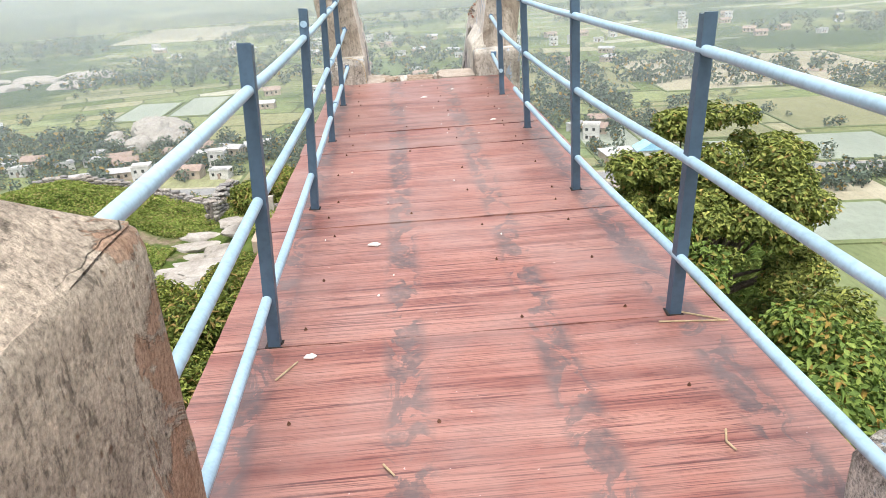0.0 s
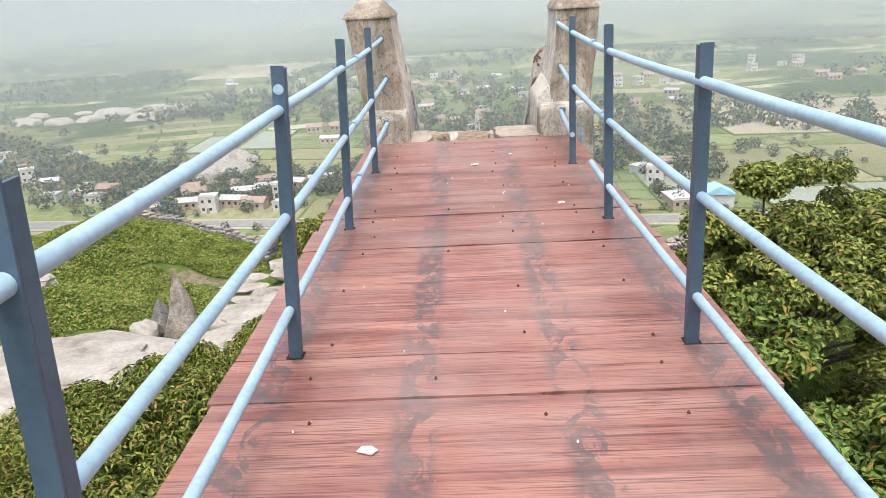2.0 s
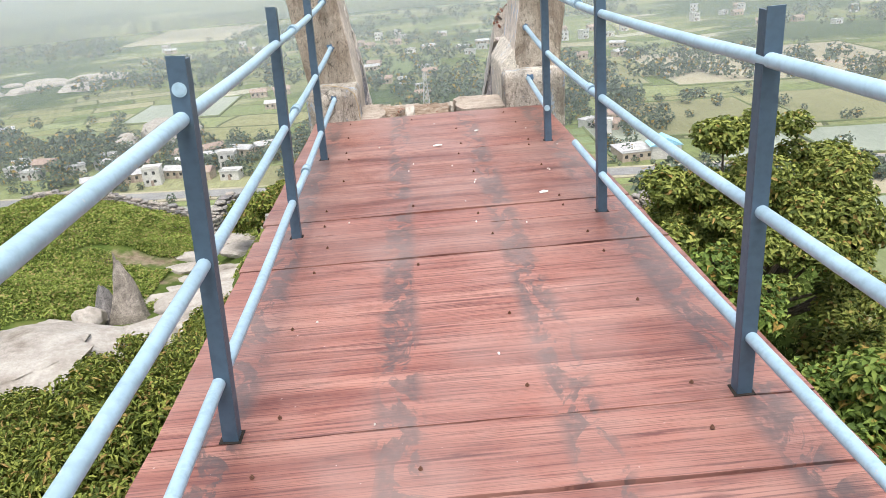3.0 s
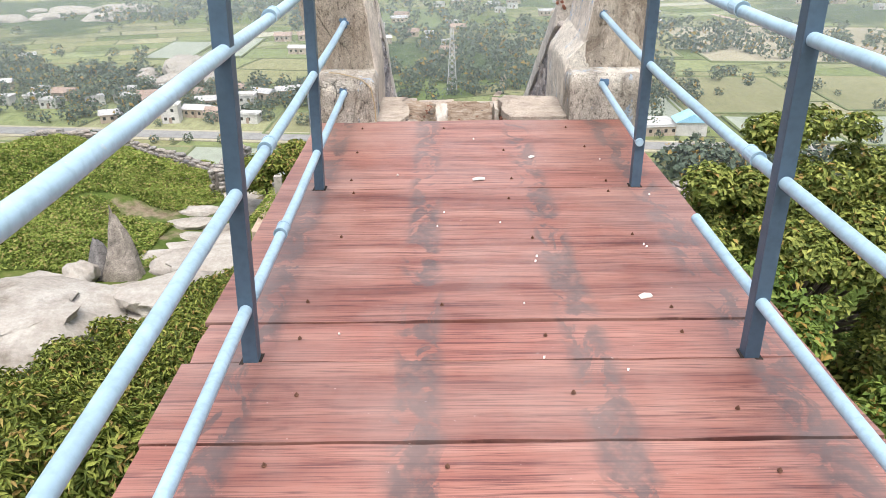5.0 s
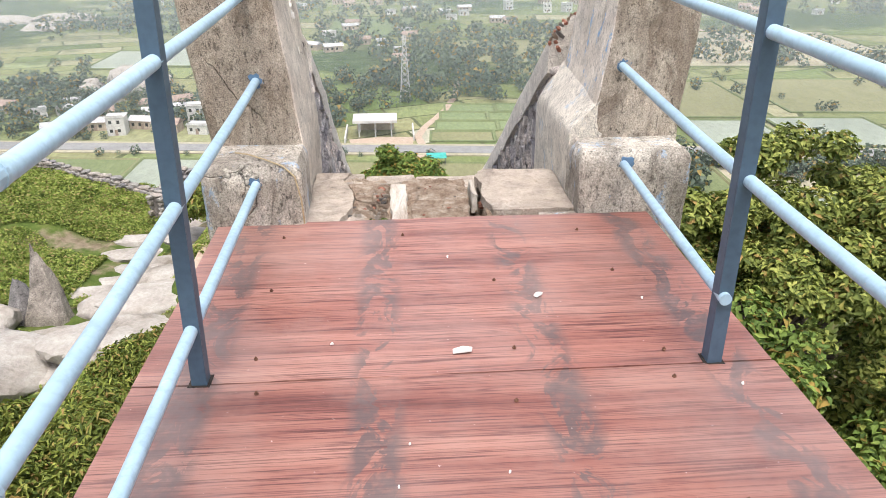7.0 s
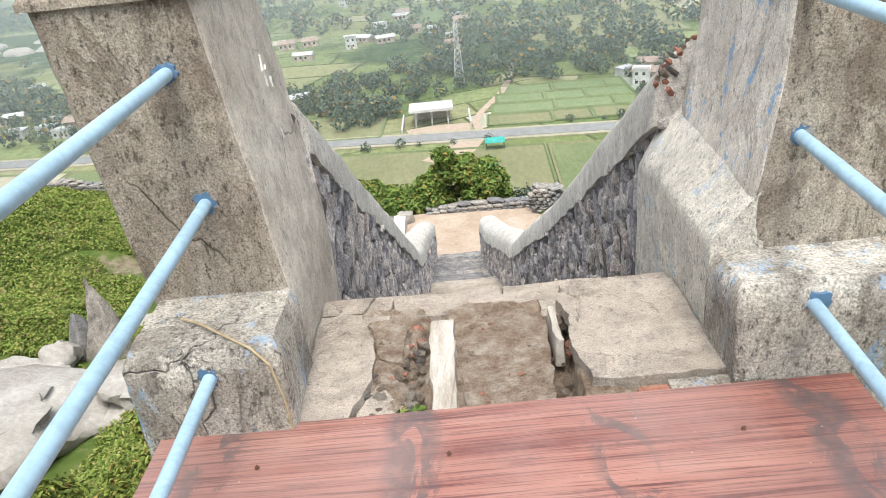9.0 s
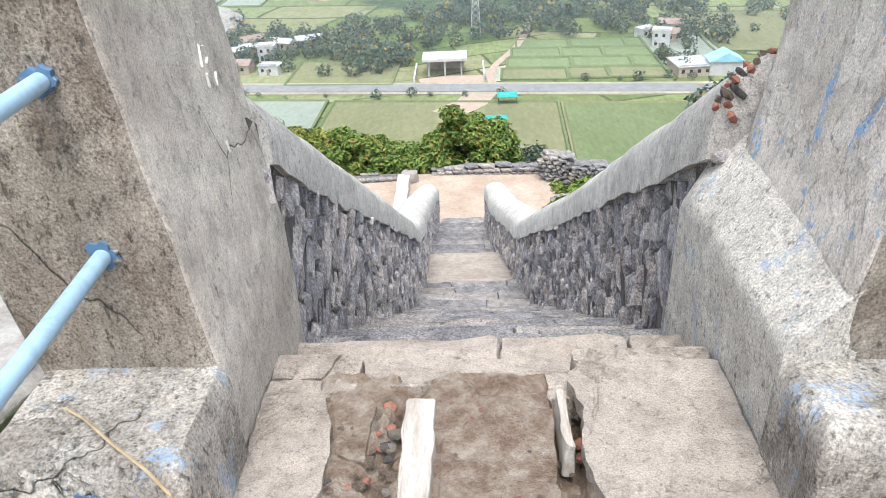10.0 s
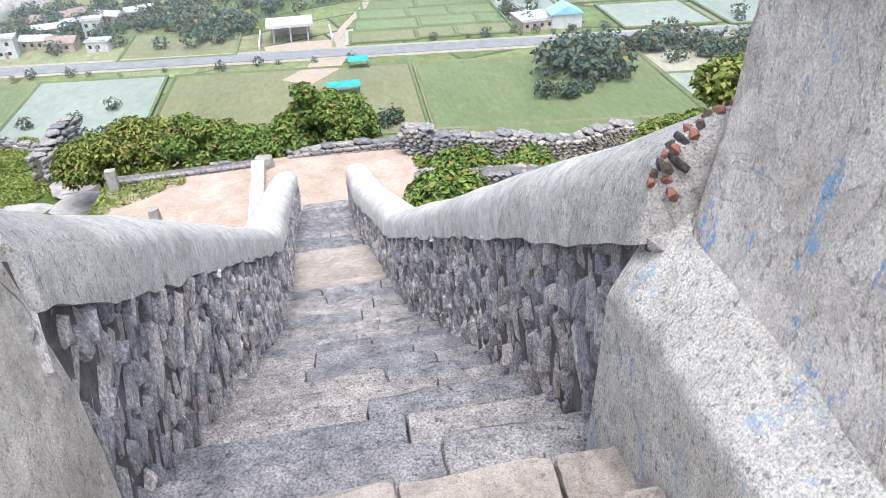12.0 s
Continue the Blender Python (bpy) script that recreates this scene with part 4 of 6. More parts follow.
for k in range(150):
    if k < 90:
        x, y = crnd.uniform(-0.49, -0.30), crnd.uniform(8.68, 9.18)
    elif k < 125:
        x, y = crnd.uniform(0.07, 0.165), crnd.uniform(8.68, 9.2)
    else:
        x, y = crnd.uniform(-0.18, 0.06), crnd.uniform(8.68, 9.14)
    deep = -0.09 if 90 <= k < 125 else (-0.012 if k >= 125 else -0.036)
    size = crnd.uniform(0.012, 0.045) if k < 125 else crnd.uniform(0.006, 0.016)
    o = adopt(new("crumb", CRUMBS[crnd.randrange(12)]), landing)
    o.matrix_basis = pose(x, y, deep + size * 0.1, crnd.uniform(-20, 20), crnd.uniform(-20, 20), crnd.uniform(0, 180)) @ Matrix.Diagonal((size, size * crnd.uniform(0.6, 1.2), size * 0.8, 1))

# ---- stair ----
STAIR_X0, STAIR_X1 = -0.70, 0.60
stair = thing("staircase", (-0.05, 15.0, -3.0), "long flight of worn grey granite steps", "staircase", kind="structure")
y, z = 9.37, 0.0
treads = [(0.25, 0.15)] + [(0.31, 0.20)] * 13 + [(0.42, 0.19)] * 4 + [(2.07, 0.2)] + [(0.52, 0.213)] * 11
levels = []
RAMP = 0.6
for depth, rise in treads:
    z -= rise
    levels.append((y, y + depth, z))
    y += depth
    z -= RAMP if depth > 2 else 0.0
STAIR_END, STAIR_LOW = y, z
rnd = random.Random(9)
for k, (ya, yb, zt) in enumerate(levels):
    xa = STAIR_X0 - 0.05
    while xa < STAIR_X1 + 0.02:
        xb = min(STAIR_X1 + 0.05, xa + rnd.uniform(0.4, 1.1))
        if STAIR_X1 + 0.05 - xb < 0.2:
            xb = STAIR_X1 + 0.05
        dz = rnd.uniform(-0.012, 0.008)
        slope = RAMP if yb - ya > 2 else 0.0
        if slope:
            xb = STAIR_X1 + 0.05
        bm = loft([(xa + 0.0015, xb - 0.0015, ya - 0.03, yb + rnd.uniform(-0.012, 0.018), zt - 0.3, 0.02), (xa + 0.0015, xb - 0.0015, ya - 0.03, yb + rnd.uniform(-0.012, 0.018), zt - 0.025 + dz, 0.02), (xa + 0.006, xb - 0.006, ya - 0.03, yb - 0.018, zt + dz, 0.02)], 0.017, 7.0, 14, 9)
        if slope:
            for v in bm.verts:
                v.co.z -= slope * (v.co.y - ya) / (yb - ya)
        part("step_stone", bm, SLAB if slope or k == 0 else STEP, stair)
        xa = xb


def stair_floor(y):
    for ya, yb, zt in levels:
        if y <= yb:
            return zt - (RAMP * (y - ya) / (yb - ya) if yb - ya > 2 else 0)
    return STAIR_LOW


bm = bmesh.new()
for ya, yb, zt in levels:
    box(bm, STAIR_X0 - 0.02, STAIR_X1 + 0.02, ya, yb, zt - 3.0, zt - 0.28 - (RAMP + 0.03 if yb - ya > 2 else 0))
part("core", bm, MORTAR, stair)


# ---- stair walls: rubble below a rounded plaster coping ----
def coping_top(y):
    if y < 15.3:
        return 0.56 - 0.60 * (y - 9.95)
    return 0.56 - 0.60 * 5.35 - 0.39 * (y - 15.3)


def lean_in(side, y):
    """How far the lower flight drifts west of the upper one, wall by wall."""
    if side == "east":
        return -0.13 * smooth01(12.0, 15.2, y) - 0.20 * smooth01(15.2, 19.0, y)
    return -0.06 * smooth01(15.0, 19.0, y)


WALL_END = 22.2
STONES = [lump(s, (1, 1, 1), 0.30, 1, 0.30) for s in range(10)]
for me in STONES:
    me.materials.append(RUBBLE)
for s, (side, face, out) in enumerate((("west", STAIR_X0, -1), ("east", STAIR_X1, 1))):
    y_start = 9.60 if side == "west" else 9.66
    bm = bmesh.new()
    n = 64
    prev = None
    for i in range(n + 1):
        y = y_start + (WALL_END - y_start) * i / n
        zt, zb = coping_top(y) - 0.16, stair_floor(y) - 1.6
        fx = face + lean_in(side, y)
        row = [bm.verts.new(c) for c in ((fx, y, zb), (fx, y, zt), (fx + out * 0.42, y, zt), (fx + out * 0.42, y, zb))]
        if prev:
            for a in range(4):
                q = (prev[a], prev[(a + 1) % 4], row[(a + 1) % 4], row[a])
                bm.faces.new(q if out < 0 else tuple(reversed(q)))
        else:
            bm.faces.new(row if out > 0 else list(reversed(row)))
        prev = row
    bm.faces.new(list(reversed(prev)) if out > 0 else prev)
    wall = tagged(part("wall_" + side, bm, MORTAR), "rubble stone stair wall with deep dark joints", "wall", kind="structure")
    # coping, drawn back into the pillar at its upper end
    start = 0.10 if side == "west" else 0.16
    bm = bmesh.new()
    ys = sorted(set([9.50, 9.56, 9.59, 9.61, 9.625, 9.64, 9.655, 9.67, 9.685, 9.70, 9.72, 9.74, 9.77] + list(np.linspace(y_start, WALL_END, 170))))
    rows = []
    for y in ys:
        top = (coping_top(y - 0.25) + coping_top(y) + coping_top(y + 0.25)) / 3
        row = []
        skirt = 0.035 * noise.noise(Vector((y * 2.2, s, 0))) + 0.03 * noise.noise(Vector((y * 6, s, 4)))
        for k in range(13):
            a = math.pi * k / 12
            u, w = 0.215 - 0.245 * math.cos(a), math.sin(a) ** 0.8
            u += start * (smooth01(9.69, 9.645, y) if side == "west" else smooth01(9.665, 9.61, y)) * (1 - k / 12)
            zz = top - 0.22 + 0.22 * w
            if k in (0, 12):
                zz = top - 0.31 + skirt
            p = Vector((face + lean_in(side, y) + out * u, y, zz))
            row.append(p + noise.noise_vector(p * 4) * 0.010 + noise.noise_vector(p * 1.1) * 0.012)
        rows.append([bm.verts.new(p) for p in row])
    for a, b in zip(rows, rows[1:]):
        for k in range(12):
            q = (a[k], a[k + 1], b[k + 1], b[k])
            bm.faces.new(q if out < 0 else tuple(reversed(q)))
        q = (a[12], a[0], b[0], b[12])
        bm.faces.new(q if out < 0 else tuple(reversed(q)))
    bm.faces.new(rows[-1] if out < 0 else list(reversed(rows[-1])))
    bm.faces.new(rows[0] if out > 0 else list(reversed(rows[0])))
    coping_skin = BVHTree.FromBMesh(bm)
    part("coping", bm, COPING, wall, "smooth rounded grey plaster coping", True)
    # stones that stand proud of the inner face
    rnd = random.Random(70 + s)
    rest = []
    y = y_start - 0.02
    while y < WALL_END:
        grow = 1.0 if y < 13.6 else 1.35
        zt, zb = coping_top(y) - 0.30, stair_floor(y) - 0.10
        z = zb
        width = rnd.uniform(0.022, 0.055) * grow
        while z < zt - 0.02:
            h = min(rnd.uniform(0.07, 0.19) * grow, zt - z)
            rest.append((y + width / 2 + rnd.uniform(-0.03, 0.03), z + h / 2, width * rnd.uniform(0.85, 1.25), h * 1.05, rnd.uniform(0.065, 0.10), rnd.uniform(-20, 20)))
            z += h
        y += width * 0.93
    verts, faces = [], []
    for k, (yy, zz, w, h, d, turn) in enumerate(rest):
        sh = rnd.randrange(10)
        m = Matrix.Translation((face + lean_in(side, yy) + out * rnd.uniform(0.015, 0.055), yy, zz)) @ Euler((radians(turn - 18), 0, radians(rnd.uniform(-15, 15)))).to_matrix().to_4x4() @ Matrix.Diagonal((d * 1.3, w * 1.32, h * 1.32, 1))
        if k < 300:
            o = adopt(new("stone", STONES[sh]), wall)
            o.matrix_basis = m
        else:
            base = len(verts)
            verts += [m @ v.co for v in STONES[sh].vertices]
            faces += [tuple(base + i for i in p.vertices) for p in STONES[sh].polygons]
    tagged(raw("rubble_rest", verts, faces, RUBBLE_MIX, wall), kind="stuff")

# broken joint between the coping and the east pillar: a dark split with brick shards in it
wall_e = bpy.data.objects["wall_east"]
rnd = random.Random(12)
SHARDS = [lump(500 + k, (1, 1, 1), 0.38, 1, 0.25) for k in range(4)]
for k in range(22):
    u = (k // 2) / 10
    off = 0.009 if k % 2 else -0.006
    spot = coping_skin.ray_cast(Vector((0.1, 9.672 - 0.02 * u + off + rnd.uniform(-0.006, 0.006), 1.12 - 0.27 * u)), Vector((1, 0, -0.62 + 0.04 * u)).normalized())[0]
    if spot is None:
        continue
    me = SHARDS[rnd.randrange(4)].copy()
    me.materials.clear()
    me.materials.append(rnd.choice((BRICK, BRICK, BRICK, SCREED, MORTAR)))
    o = adopt(new("broken_brick", me), wall_e)
    o.matrix_basis = pose(spot.x + 0.006, spot.y, spot.z - 0.006, rnd.uniform(-10, 50), -42, rnd.uniform(-25, 25)) @ Matrix.Diagonal((0.024, rnd.uniform(0.014, 0.034), rnd.uniform(0.035, 0.075), 1))


# chalk strokes on the stair side of the west pillar
CHALK = flat_material("chalk", [(0.3, (0.6, 0.57, 0.53)), (0.7, (0.78, 0.76, 0.72))], 40)
west_pillar = bpy.data.objects["gate_pillar"]
for y0, z0, y1, z1 in ((9.436, 0.851, 9.418, 0.800), (9.455, 0.842, 9.466, 0.812), (9.466, 0.812, 9.448, 0.800), (9.428, 0.782, 9.426, 0.749), (9.428, 0.782, 9.444, 0.765), (9.461, 0.764, 9.471, 0.738), (9.471, 0.738, 9.490, 0.768), (9.418, 0.614, 9.416, 0.582)):
    bm = bmesh.new()
    ring = []
    along = Vector((0, y1 - y0, z1 - z0)).normalized()
    side = Vector((0, -along.z, along.y)) * 0.001
    for y, z in ((y0, z0), (y1, z1)):
        x = -0.664 - (z - 0.26) * 0.1163
        for w in (-1, 1):
            for dx in (-0.012, 0.003):
                ring.append(bm.verts.new((x + dx, y + side.y * w, z + side.z * w)))
    bmesh.ops.convex_hull(bm, input=ring)
    bm.normal_update()
    part("chalk_mark", bm, CHALK, west_pillar, "white chalk stroke")


# ---- hillside: rocks, ruins, terrace ----
def rock(name, at, size, seed, label, turn=0.0, flat=0.0, material=ROCK, detail=4, sharp=0.0, category="rock", group=""):
    """A weathered granite boulder or slab, sunk a little into the ground."""
    bm = bmesh.new()
    bmesh.ops.create_icosphere(bm, subdivisions=detail, radius=1.0)
    off = Vector((seed * 7.3, seed * 3.1, seed * 1.7))
    for v in bm.verts:
        d = v.co.normalized()
        r = 1 + 0.30 * noise.noise(d * 1.3 + off) + 0.14 * noise.noise(d * 3.1 + off) + 0.05 * noise.noise(d * 8 + off) + 0.02 * noise.noise(d * 20 + off)
        p = d * r
        if flat and p.z > flat:
            p.z = flat + (p.z - flat) * 0.18
        if sharp and p.z > 0:
            k = 1 - sharp * min(1.0, p.z)
            p.x, p.y = p.x * k, p.y * k
            p.z *= 1 + 0.5 * sharp
        v.co = p
    m = pose(*at, 0, 0, turn) @ Matrix.Diagonal((size[0], size[1], size[2], 1))
    bmesh.ops.transform(bm, matrix=m, verts=bm.verts)
    return tagged(part(name, bm, material, smooth=True), label, category, group)


GRANITE = "pale weathered granite outcrop lying in the grass"
for k, (x, y, up, size, turn) in enumerate(((-11.0, 18.2, 0.05, (3.4, 2.3, 1.0), 20), (-10.7, 21.4, 0.0, (1.4, 0.6, 0.45), -12), (-8.3, 21.0, 0.0, (1.5, 0.75, 0.5), 10), (-6.7, 20.2, 0.1, (1.4, 0.95, 0.6), 25), (-6.3, 22.2, 0.05, (1.6, 0.85, 0.55), 5), (-15.0, 24.4, 0.2, (1.0, 0.7, 0.5), 0), (-13.6, 16.2, 0.0, (2.4, 1.6, 0.8), 60), (-5.6, 19.0, -0.05, (1.0, 0.7, 0.5), -30), (-7.6, 19.4, 0.0, (1.1, 0.6, 0.45), 15))):
    rock("granite_slab", (x, y, hill(x, y) + up), size, 1 + k, "broad bare granite slab among bushes" if k in (0, 6) else GRANITE, turn, 0.45)
rock("granite_boulder", (-9.95, 21.9, hill(-9.95, 21.9) + 0.3), (0.46, 0.42, 0.38), 6, "rounded pale boulder resting beside a pointed rock", 0, 0, ROCK, 3)
rock("pointed_rock", (-9.05, 22.5, hill(-9.05, 22.5)), (0.62, 0.42, 1.5), 27, "grey pointed standing rock split along its face", 15, 0, RUIN, 4, 0.72)
rock("pointed_rock", (-9.75, 22.75, hill(-9.75, 22.75)), (0.55, 0.4, 1.0), 17, "small grey pointed rock beside a taller one", 40, 0, RUIN, 3, 0.7)
BARE = [(-11.0, 18.2, 3.4, 2.4), (-10.7, 21.4, 1.4, 0.7), (-8.3, 21.0, 1.5, 0.8), (-6.7, 20.2, 1.4, 1.0), (-6.3, 22.2, 1.6, 0.9), (-15.0, 24.4, 1.0, 0.7), (-13.6, 16.2, 2.2, 1.8), (-9.1, 22.4, 1.3, 0.7), (-8.4, 26.4, 0.9, 2.4), (-6.6, 26.4, 0.7, 2.0)]
for k, (x, y, w, d) in enumerate(((-8.5, 24.4, 1.5, 0.55), (-8.2, 25.4, 1.6, 0.5), (-8.4, 26.4, 1.6, 0.5), (-8.6, 27.4, 1.5, 0.5), (-8.7, 28.4, 1.3, 0.45), (-6.9, 25.6, 1.2, 0.7), (-6.6, 27.2, 1.1, 0.8), (-6.3, 23.9, 1.3, 0.6), (-7.2, 29.0, 1.2, 0.7))):
    rock("path_slab", (x, y, hill(x, y) + 0.02), (w * 0.72, d * 0.85, 0.30), 20 + k, "flat grey stone of a ruined hillside path", 8 * math.sin(k * 3), 0.4, ROCK, 3, 0, "stone", "stones of the hillside path")
rock("dark_rock", (5.4, 9.8, -7.4), (1.6, 1.1, 1.3), 31, "dark damp rock face below the deck", 30, 0, RUIN)
rock("dark_rock", (3.4, 8.0, -7.2), (1.4, 1.2, 1.5), 32, "dark damp rock face below the deck", 10, 0, RUIN)


def ruin_wall(name, path, height, thick, seed, label, size=0.3, cap=True):
    """A dry stone wall along a plan path, following the ground: coursed stones over a core."""
    rnd = random.Random(seed)
    root = thing(name, (*path[0], hill(*path[0])), label, "stone wall")
    verts, faces, placed = [], [], 0
    shapes = [lump(seed * 20 + s, (1, 1, 1), 0.22, 1, 0.62) for s in range(6)]
    for me in shapes:
        me.materials.append(RUIN)
    core_v, core_f = [], []
    for (xa, ya), (xb, yb) in zip(path, path[1:]):
        length = math.hypot(xb - xa, yb - ya)
        tx, ty = (xb - xa) / length, (yb - ya) / length
        ang = math.degrees(math.atan2(ty, tx))
        n = max(2, int(length / 0.5))
        for i in range(n):
            ends = []
            for u in (i / n, (i + 1) / n):
                px, py = xa + (xb - xa) * u, ya + (yb - ya) * u
                ends.append((px, py, hill(px, py)))
            b = len(core_v)
            for px, py, pz in ends:
                for o, zz in ((-0.38, -0.4), (0.38, -0.4), (0.38, height * 0.82), (-0.38, height * 0.82)):
                    core_v.append((px - ty * o * thick, py + tx * o * thick, pz + zz))
            core_f += [(b, b + 1, b + 5, b + 4), (b + 1, b + 2, b + 6, b + 5), (b + 2, b + 3, b + 7, b + 6), (b + 3, b, b + 4, b + 7), (b + 3, b + 2, b + 1, b), (b + 4, b + 5, b + 6, b + 7)]
        for face in (-1, 1):
            z = -0.08
            while z < height:
                h = rnd.uniform(0.6, 1.1) * size * 0.6
                s = rnd.uniform(-0.2, 0.0)
                while s < length:
                    w = rnd.uniform(0.6, 1.5) * size
                    if z + h * 0.5 < height * (0.86 + 0.22 * noise.noise(Vector((s * 0.7 + seed, 1, 0)))):
                        px, py = xa + tx * (s + w / 2) - ty * face * thick * 0.36, ya + ty * (s + w / 2) + tx * face * thick * 0.36
                        m = pose(px, py, hill(xa + tx * (s + w / 2), ya + ty * (s + w / 2)) + z + h / 2, rnd.uniform(-6, 6), rnd.uniform(-6, 6), ang + rnd.uniform(-8, 8)) @ Matrix.Diagonal((w * 1.15, thick * 0.5, h * 1.25, 1))
                        sh = shapes[rnd.randrange(6)]
                        if placed < 250:
                            o = adopt(new("stone", sh), root)
                            o.matrix_basis = m
                            placed += 1
                        else:
                            base = len(verts)
                            verts += [m @ v.co for v in sh.vertices]
                            faces += [tuple(base + i for i in p.vertices) for p in sh.polygons]
                    s += w
                z += h
        s = 0.0
        while cap and s < length:
            w = rnd.uniform(0.18, 0.5)
            px, py = xa + tx * (s + w / 2), ya + ty * (s + w / 2)
            m = pose(px, py, hill(px, py) + height * 0.9 + rnd.uniform(-0.05, 0.06), 0, 0, ang + rnd.uniform(-8, 8)) @ Matrix.Diagonal((w * 1.1, thick * rnd.uniform(0.7, 1.05), rnd.uniform(0.09, 0.15), 1))
            o = adopt(new("cap_stone", shapes[rnd.randrange(6)]), root)
            o.matrix_basis = m
            s += w
    raw("core", core_v, core_f, MORTAR, root)
    if verts:
        tagged(raw("stone_rest", verts, faces, RUIN_MIX, root), kind="stuff")


ruin_wall("ruin_wall", [(-17, 33.2), (-13, 33.8), (-9.3, 33.0)], 0.42, 0.4, 3, "low grey ruined wall along the slope's edge", 0.24)
ruin_wall("ruin_wall", [(-8.6, 30.3), (-8.3, 33.0)], 1.0, 0.5, 4, "stub of a ruined stone wall beside the path", 0.4)
ruin_wall("terrace_wall", [(1.9, 25.3), (4.2, 25.0), (7.0, 25.6), (9.3, 26.6)], 0.85, 0.5, 5, "dark dry stone wall along the terrace edge", 0.17)
ruin_wall("terrace_wall", [(2.0, 23.3), (5.2, 23.5)], 0.5, 0.5, 6, "low dark stone step in the terrace grass", 0.18, False)
ruin_wall("terrace_kerb", [(-5.2, 25.35), (-1.9, 25.5)], 0.2, 0.3, 7, "low kerb of loose stones before the bushes", 0.17, False)
ruin_wall("terrace_kerb", [(-0.9, 25.8), (1.9, 25.7)], 0.34, 0.35, 8, "broken kerb of stones at the terrace edge", 0.2)
terrace = tagged(part("terrace_floor", loft([(-5.3, 2.1, 22.0, 25.75, -8.0, 0.2), (-5.3, 2.1, 22.0, 25.75, -6.66, 0.2)], 0.03, 1.2, 3, 24), EARTH, smooth=True), "bare pale red earth terrace at the stair's foot", "terrace", kind="structure")
tagged(part("kerb", loft([(-1.9, -1.58, 22.3, 25.2, -7.2, 0.03), (-1.89, -1.59, 22.3, 25.2, -6.4, 0.05)], 0.02, 2.0, 6, 14), COPING, smooth=True), "pale plastered kerb wall across the terrace", "kerb", kind="structure")
rock("kerb_stone", (-1.6, 25.3, -6.55), (0.22, 0.2, 0.28), 41, "squared pale stone at the end of the kerb", 10, 0.6, ROCK, 3, 0, "stone")
for x, y, h in ((-5.1, 25.0, 0.55), (-3.9, 23.1, 0.4)):
    tagged(part("boundary_post", loft([(x - 0.13, x + 0.13, y - 0.12, y + 0.12, -7.2, 0.03), (x - 0.11, x + 0.11, y - 0.1, y + 0.1, -6.7 + h, 0.04)], 0.02, 6.0, 8), ROCK), "short grey stone post at the terrace edge", "post")


# ---- plants ----
def leaf_sheet(points, normals, length, width, rng, droop=0.25, fold=0.22):
    """Vertices and faces of many folded leaves, one island each."""
    n = len(points)
    nrm = normals / np.maximum(1e-6, np.linalg.norm(normals, axis=1))[:, None]
    rand = rng.normal(size=(n, 3))
    along = rand - nrm * np.sum(rand * nrm, axis=1)[:, None]
    along /= np.maximum(1e-6, np.linalg.norm(along, axis=1))[:, None]
    across = np.cross(nrm, along)
    ln = (length * rng.uniform(0.6, 1.3, n))[:, None]
    wd = (width * rng.uniform(0.7, 1.25, n))[:, None]
    base = points - along * ln * 0.4
    tip = points + along * ln * 0.6 - nrm * ln * droop
    left = points + across * wd * 0.5 + nrm * wd * fold
    right = points - across * wd * 0.5 + nrm * wd * fold
    verts = np.stack([base, right, tip, left], axis=1).reshape(-1, 3)
    k = np.arange(n)[:, None] * 4
    faces = np.concatenate([k + np.array([[0, 1, 2]]), k + np.array([[0, 2, 3]])], axis=0)
    return verts, faces


def mesh_np(name, verts, faces, material, parent=None, label=""):
    me = bpy.data.meshes.new(name)
    me.vertices.add(len(verts))
    me.vertices.foreach_set("co", np.asarray(verts, dtype=np.float32).ravel())
    nf, w = faces.shape
    me.loops.add(nf * w)
    me.loops.foreach_set("vertex_index", np.asarray(faces, dtype=np.int32).ravel())
    me.polygons.add(nf)
    me.polygons.foreach_set("loop_start", np.arange(0, nf * w, w, dtype=np.int32))
    me.update(calc_edges=True)
    me.materials.append(material)
    return adopt(new(name, me), parent, label)


def clumps(rng, blobs, count, shell=0.55):
    """Points and outward normals over a crown made of many small clumps."""
    blobs = np.asarray(blobs, dtype=float)
    pick = rng.choice(len(blobs), count, p=(blobs[:, 3] ** 2) / np.sum(blobs[:, 3] ** 2))
    d = rng.normal(size=(count, 3))
    d /= np.linalg.norm(d, axis=1)[:, None]
    r = rng.uniform(shell, 1.06, count)[:, None]
    b = blobs[pick]
    rad = np.stack([b[:, 3], b[:, 3], b[:, 3] * b[:, 4]], axis=1)
    return b[:, :3] + d * r * rad, d * 0.7 + np.array([0, 0, 0.75]) + rng.normal(size=(count, 3)) * 0.35


def crown_blobs(rng, centre, radius, count, small):
    """Clump centres on an uneven crown: x, y, z, radius, squash."""
    out = []
    for _ in range(count):
        d = rng.normal(size=3)
        d /= np.linalg.norm(d)
        if d[2] < -0.55:
            d[2] *= -0.6
        k = rng.uniform(0.45, 1.0) ** 0.6
        c = np.array(centre) + d * np.array(radius) * k
        out.append((*c, small * rng.uniform(0.6, 1.35), rng.uniform(0.55, 0.85)))
    return out


